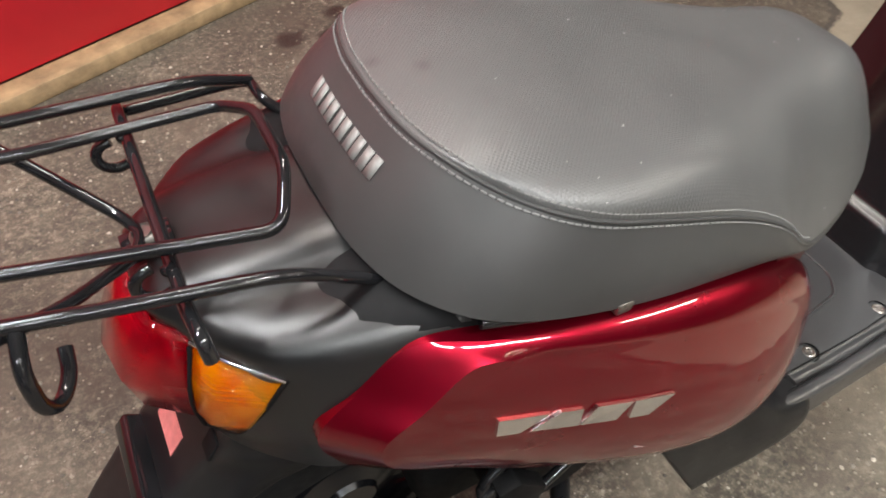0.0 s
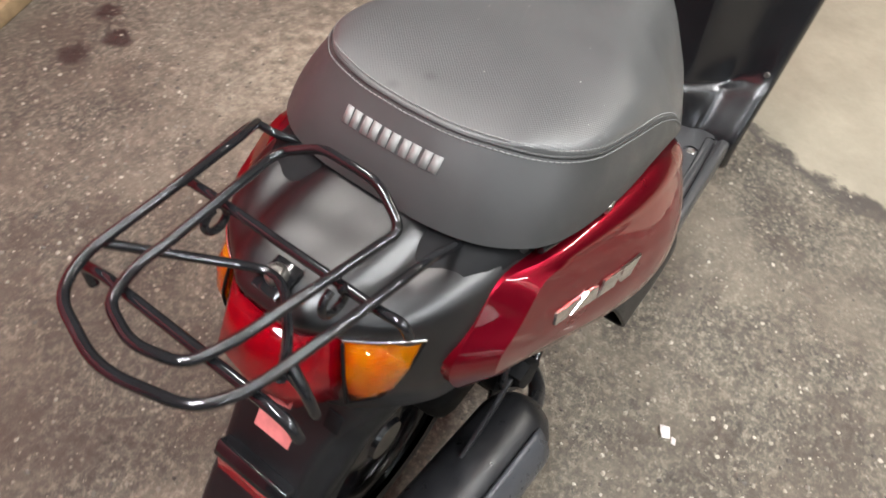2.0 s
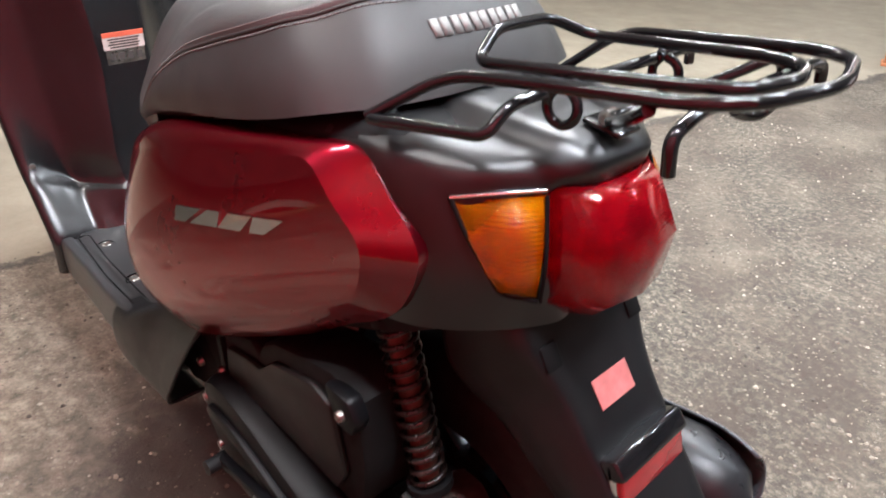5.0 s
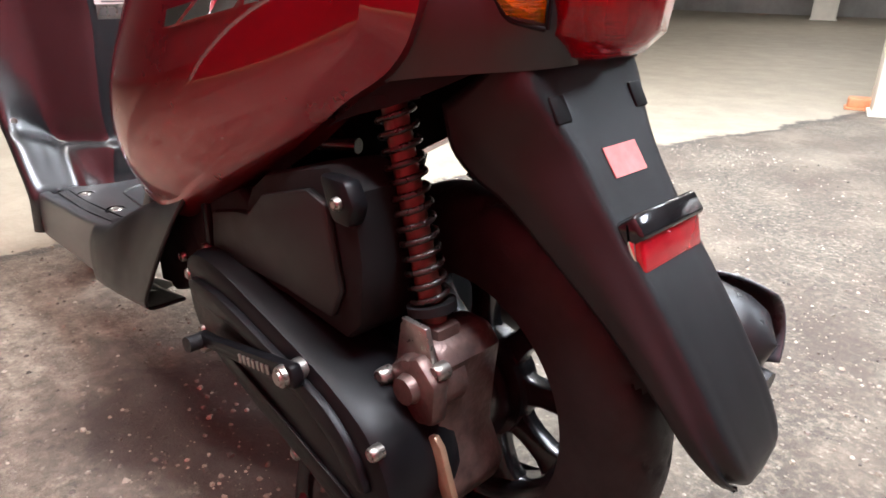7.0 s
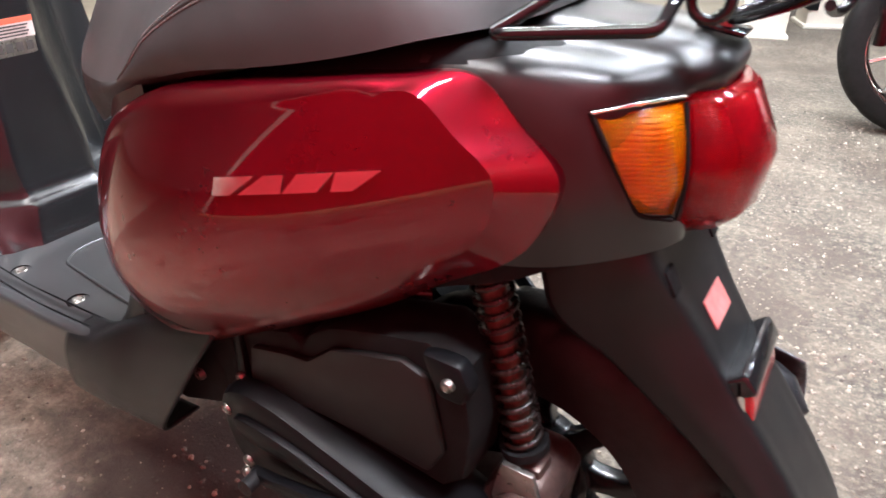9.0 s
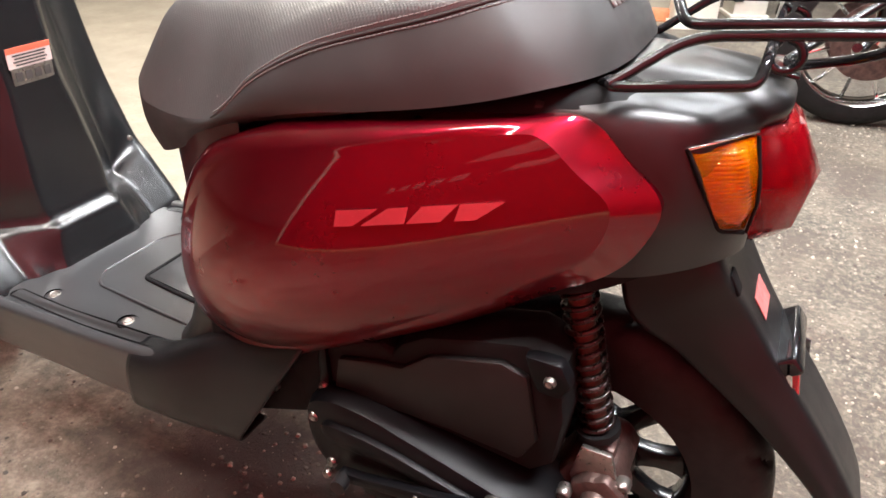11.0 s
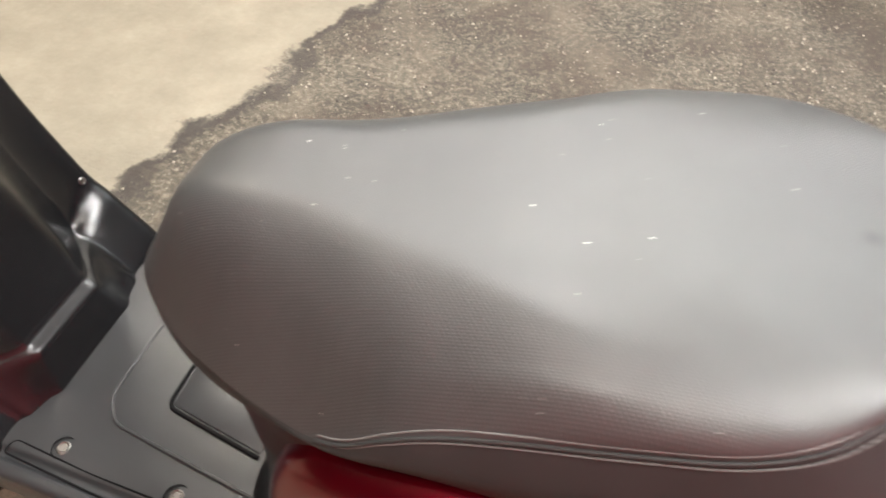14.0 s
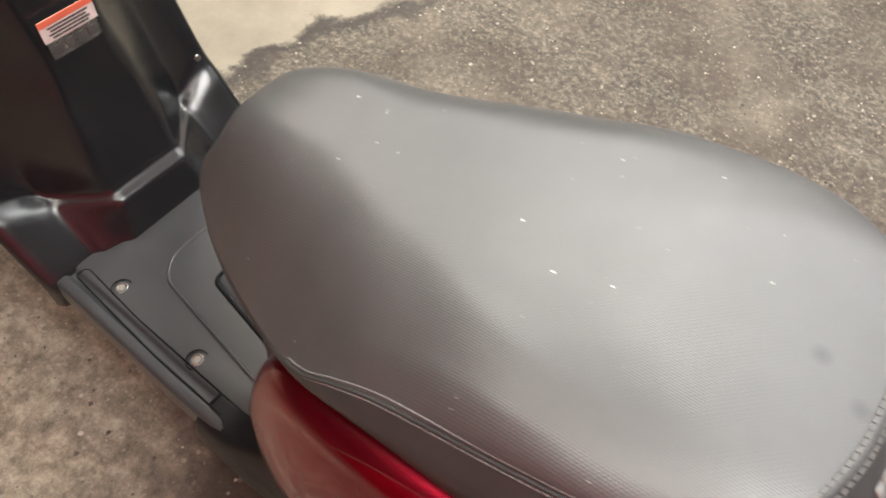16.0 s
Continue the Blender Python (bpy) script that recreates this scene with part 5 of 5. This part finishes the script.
def motorcycle(at, turn):
    """A parked machine: wheels with discs, fork, frame, engine, white tank, seat, pipe. Faces +x."""
    root = new("motorcycle")
    root.matrix_basis = pose(*at, 0, 0, turn)
    tagged(root, "parked white and black motorcycle with spoked alloy wheels", "motorcycle")
    for nm, x, disc in (("front_wheel", 0.0, 0.13), ("rear_wheel", -1.32, 0.1)):
        w = new(nm)
        w.parent = root
        m = Matrix.Translation((x, 0, 0.30)) @ pose(0, 0, 0, 90, 0, 0)
        v, f = tyre_mesh(0.30, 0.225, 0.055, m, 96, 16)
        ob_from("tyre", v, f, RUBBER, w, "", 30)
        v, f = lathe([(0.232, -0.045), (0.222, -0.04), (0.21, -0.015), (0.21, 0.015), (0.222, 0.04), (0.232, 0.045)], 64, m)
        ob_from("rim", v, f, CHROME, w, "", 40)
        v, f = lathe([(0, 0.05), (0.03, 0.05), (0.04, 0.03), (0.04, -0.03), (0.03, -0.05), (0, -0.05)], 28, m)
        ob_from("hub", v, f, CASE, w, "", 40)
        for i in range(12):
            a = radians(30 * i)
            v, f = sweep([(x + 0.035 * math.cos(a), 0.018 * (-1) ** i, 0.30 + 0.035 * math.sin(a)), (x + 0.213 * math.cos(a + 0.15), 0, 0.30 + 0.213 * math.sin(a + 0.15))], 0.007, 6)
            ob_from("spoke", v, f, CHROME, w, "", 60)
        for sd in (1, -1):
            v, f = lathe([(0.055, 0.002), (disc, 0.002), (disc, -0.002), (0.055, -0.002)], 48, Matrix.Translation((x, sd * 0.065, 0.30)) @ pose(0, 0, 0, 90, 0, 0))
            ob_from("brake_disc", v, f, CASE, w, "bronze-tinted brake disc", 40)
            part("caliper", block((0.06, 0.035, 0.09), 0.01, m=Matrix.Translation((x - 0.12, sd * 0.075, 0.33))), CHROME, w)
    for sd in (1, -1):
        tube("fork_leg", [(0.0, sd * 0.095, 0.30), (-0.33, sd * 0.095, 1.0)], 0.026, CHROME, root)
        tube("frame_rail", [(-0.32, sd * 0.04, 0.92), (-0.55, sd * 0.13, 0.62), (-0.95, sd * 0.13, 0.55), (-1.32, sd * 0.1, 0.30)], 0.02, GLOSS, root, 0.06)
        tube("handlebar", [(-0.33, sd * 0.05, 1.02), (-0.36, sd * 0.2, 1.08), (-0.46, sd * 0.36, 1.06)], 0.012, GLOSS, root, 0.04)
    rows = []
    for x, w, zt, zb in ((-0.36, 0.06, 0.90, 0.78), (-0.46, 0.13, 0.98, 0.76), (-0.6, 0.15, 0.98, 0.74), (-0.74, 0.12, 0.90, 0.74), (-0.82, 0.07, 0.84, 0.76)):
        rows.append([(x, 0, zb), (x, w, zb + 0.03), (x, w, (zt + zb) / 2), (x, w * 0.6, zt), (x, 0, zt + 0.01), (x, -w * 0.6, zt), (x, -w, (zt + zb) / 2), (x, -w, zb + 0.03)])
    v, f = skin(rows, 36, 24, True)
    ob_from("tank", v, f, TANKWHITE, root, "white fuel tank", 50)
    rows = mirrored([[(-0.18, 0, 0.66), (-0.2, 0.1, 0.66), (-0.34, 0.17, 0.62)], [(-0.16, 0, 0.82), (-0.2, 0.13, 0.82), (-0.36, 0.19, 0.78)], [(-0.26, 0, 1.0), (-0.28, 0.11, 0.98), (-0.4, 0.16, 0.93)]])
    v, f = skin(rows, 30, 16)
    solid(ob_from("nose_fairing", v, f, TANKWHITE, root, "white nose fairing", 50), 0.004)
    for sd in (1, -1):
        o = [(-0.34, 0.76), (-0.36, 0.55), (-0.5, 0.42), (-0.66, 0.45), (-0.6, 0.62), (-0.62, 0.74)]
        part("side_fairing", prism(o, 0.012, m=plan_xz(0, sd * 0.185 - 0.006, 0), bevel=0.004), TANKWHITE, root, "white side fairing")
    part("engine_block", block((0.36, 0.26, 0.28), 0.03, m=Matrix.Translation((-0.68, 0, 0.42))), CASE, root)
    for k in range(5):
        part("cooling_fin", block((0.2, 0.3, 0.012), 0.003, m=Matrix.Translation((-0.56, 0, 0.55 + 0.025 * k)) @ pose(0, 0, 0, 0, -15, 0)), CHROME, root)
    v, f = lathe([(0, 0.02), (0.07, 0.018), (0.085, 0.0)], 28, axis_to((-0.74, 0.13, 0.38), (0, 1, 0)))
    ob_from("clutch_cover", v, f, CHROME, root, "", 40)
    part("seat", block((0.55, 0.24, 0.09), 0.035, 3, m=Matrix.Translation((-1.05, 0, 0.82)) @ pose(0, 0, 0, 0, -4, 0)), SKIRT, root)
    tube("exhaust_pipe", [(-0.5, 0.12, 0.42), (-0.55, 0.14, 0.22), (-1.0, 0.16, 0.24), (-1.45, 0.18, 0.38)], 0.03, CHROME, root, 0.08)
    rows = []
    for a in np.linspace(30, 150, 9):
        c, sn = math.cos(radians(a)), math.sin(radians(a))
        rows.append([(0.325 * c, y, 0.30 + (0.325 - dr) * sn) for y, dr in ((0, 0), (0.05, 0.006), (0.075, 0.03))])
    v, f = skin(mirrored(rows), 16, 24)
    solid(ob_from("front_mudguard", v, f, GLOSS, root, "", 50), 0.003)
    tube("side_stand", [(-0.7, 0.1, 0.25), (-0.66, 0.24, 0.008)], 0.011, GLOSS, root)
    return root


motorcycle((-0.45, -2.12, 0), 8)

# loose scraps and grit on the asphalt
scrap = new("paper_scrap")
scrap.matrix_basis = pose(0.302, -0.354, 0.001, 0, 0, 35)
tagged(scrap, "torn white paper scrap lying on the asphalt", "litter")
v = [(-0.012, -0.008, 0.0), (0.01, -0.011, 0.002), (0.013, 0.007, 0.005), (0.0, 0.010, 0.007), (-0.011, 0.008, 0.003)]
solid(ob_from("sheet", v, [(0, 1, 2, 3, 4)], PAPER, scrap), 0.0006)
v = [(-0.024, -0.014, 0.0), (-0.012, -0.018, 0.001), (-0.008, -0.010, 0.003), (-0.02, -0.007, 0.001)]
solid(ob_from("torn_corner", v, [(0, 1, 2, 3)], PAPER, scrap), 0.0006)


def grit_mat():
    m, nt, b = nodes_of("mixed_grit")
    gi = nt.nodes.new("ShaderNodeNewGeometry")
    r = ramp(nt, gi.outputs["Random Per Island"], [(0.0, (0.07, 0.06, 0.052)), (0.35, (0.2, 0.175, 0.145)), (0.8, (0.34, 0.3, 0.235)), (0.97, (0.52, 0.47, 0.39))])
    link(nt, r.outputs["Color"], b.inputs["Base Color"])
    b.inputs["Roughness"].default_value = 0.75
    return m


rng = random.Random(5)
verts, faces = [], []
n_grit = 0
while n_grit < 24000:
    x, y = rng.uniform(-1.3, 1.6), rng.uniform(-2.2, 1.6)
    if x - 0.25 * y > 1.26 or y > 1.40 + 0.44 * x:
        continue
    if noise.noise(Vector((x * 2.2, y * 2.2, 3))) < rng.uniform(-0.7, 0.5):
        continue
    n_grit += 1
    s = 0.0012 + 0.0046 * rng.random() ** 4
    k = len(verts)
    a0 = rng.uniform(0, 6.28)
    flat = rng.uniform(0.4, 0.9)
    for i in range(5):
        a = a0 + i * 1.2566
        rr2 = s * rng.uniform(0.7, 1.25)
        verts.append((x + rr2 * math.cos(a), y + rr2 * math.sin(a), -0.0004))
    for i in range(4):
        a = a0 + 0.4 + i * 1.57
        rr2 = s * rng.uniform(0.35, 0.75)
        verts.append((x + rr2 * math.cos(a), y + rr2 * math.sin(a), s * flat * rng.uniform(0.7, 1.1)))
    faces += [(k, k + 1, k + 5), (k + 1, k + 6, k + 5), (k + 1, k + 2, k + 6), (k + 2, k + 7, k + 6), (k + 2, k + 3, k + 7), (k + 3, k + 8, k + 7), (k + 3, k + 4, k + 8), (k + 4, k + 5, k + 8), (k + 4, k, k + 5), (k + 5, k + 6, k + 7, k + 8)]
me = bpy.data.meshes.new("loose_grit")
me.from_pydata(verts, [], faces)
me.materials.append(grit_mat())
tagged(new("loose_grit", me), "scattered pale and dark grit on the asphalt", "grit", kind="stuff")
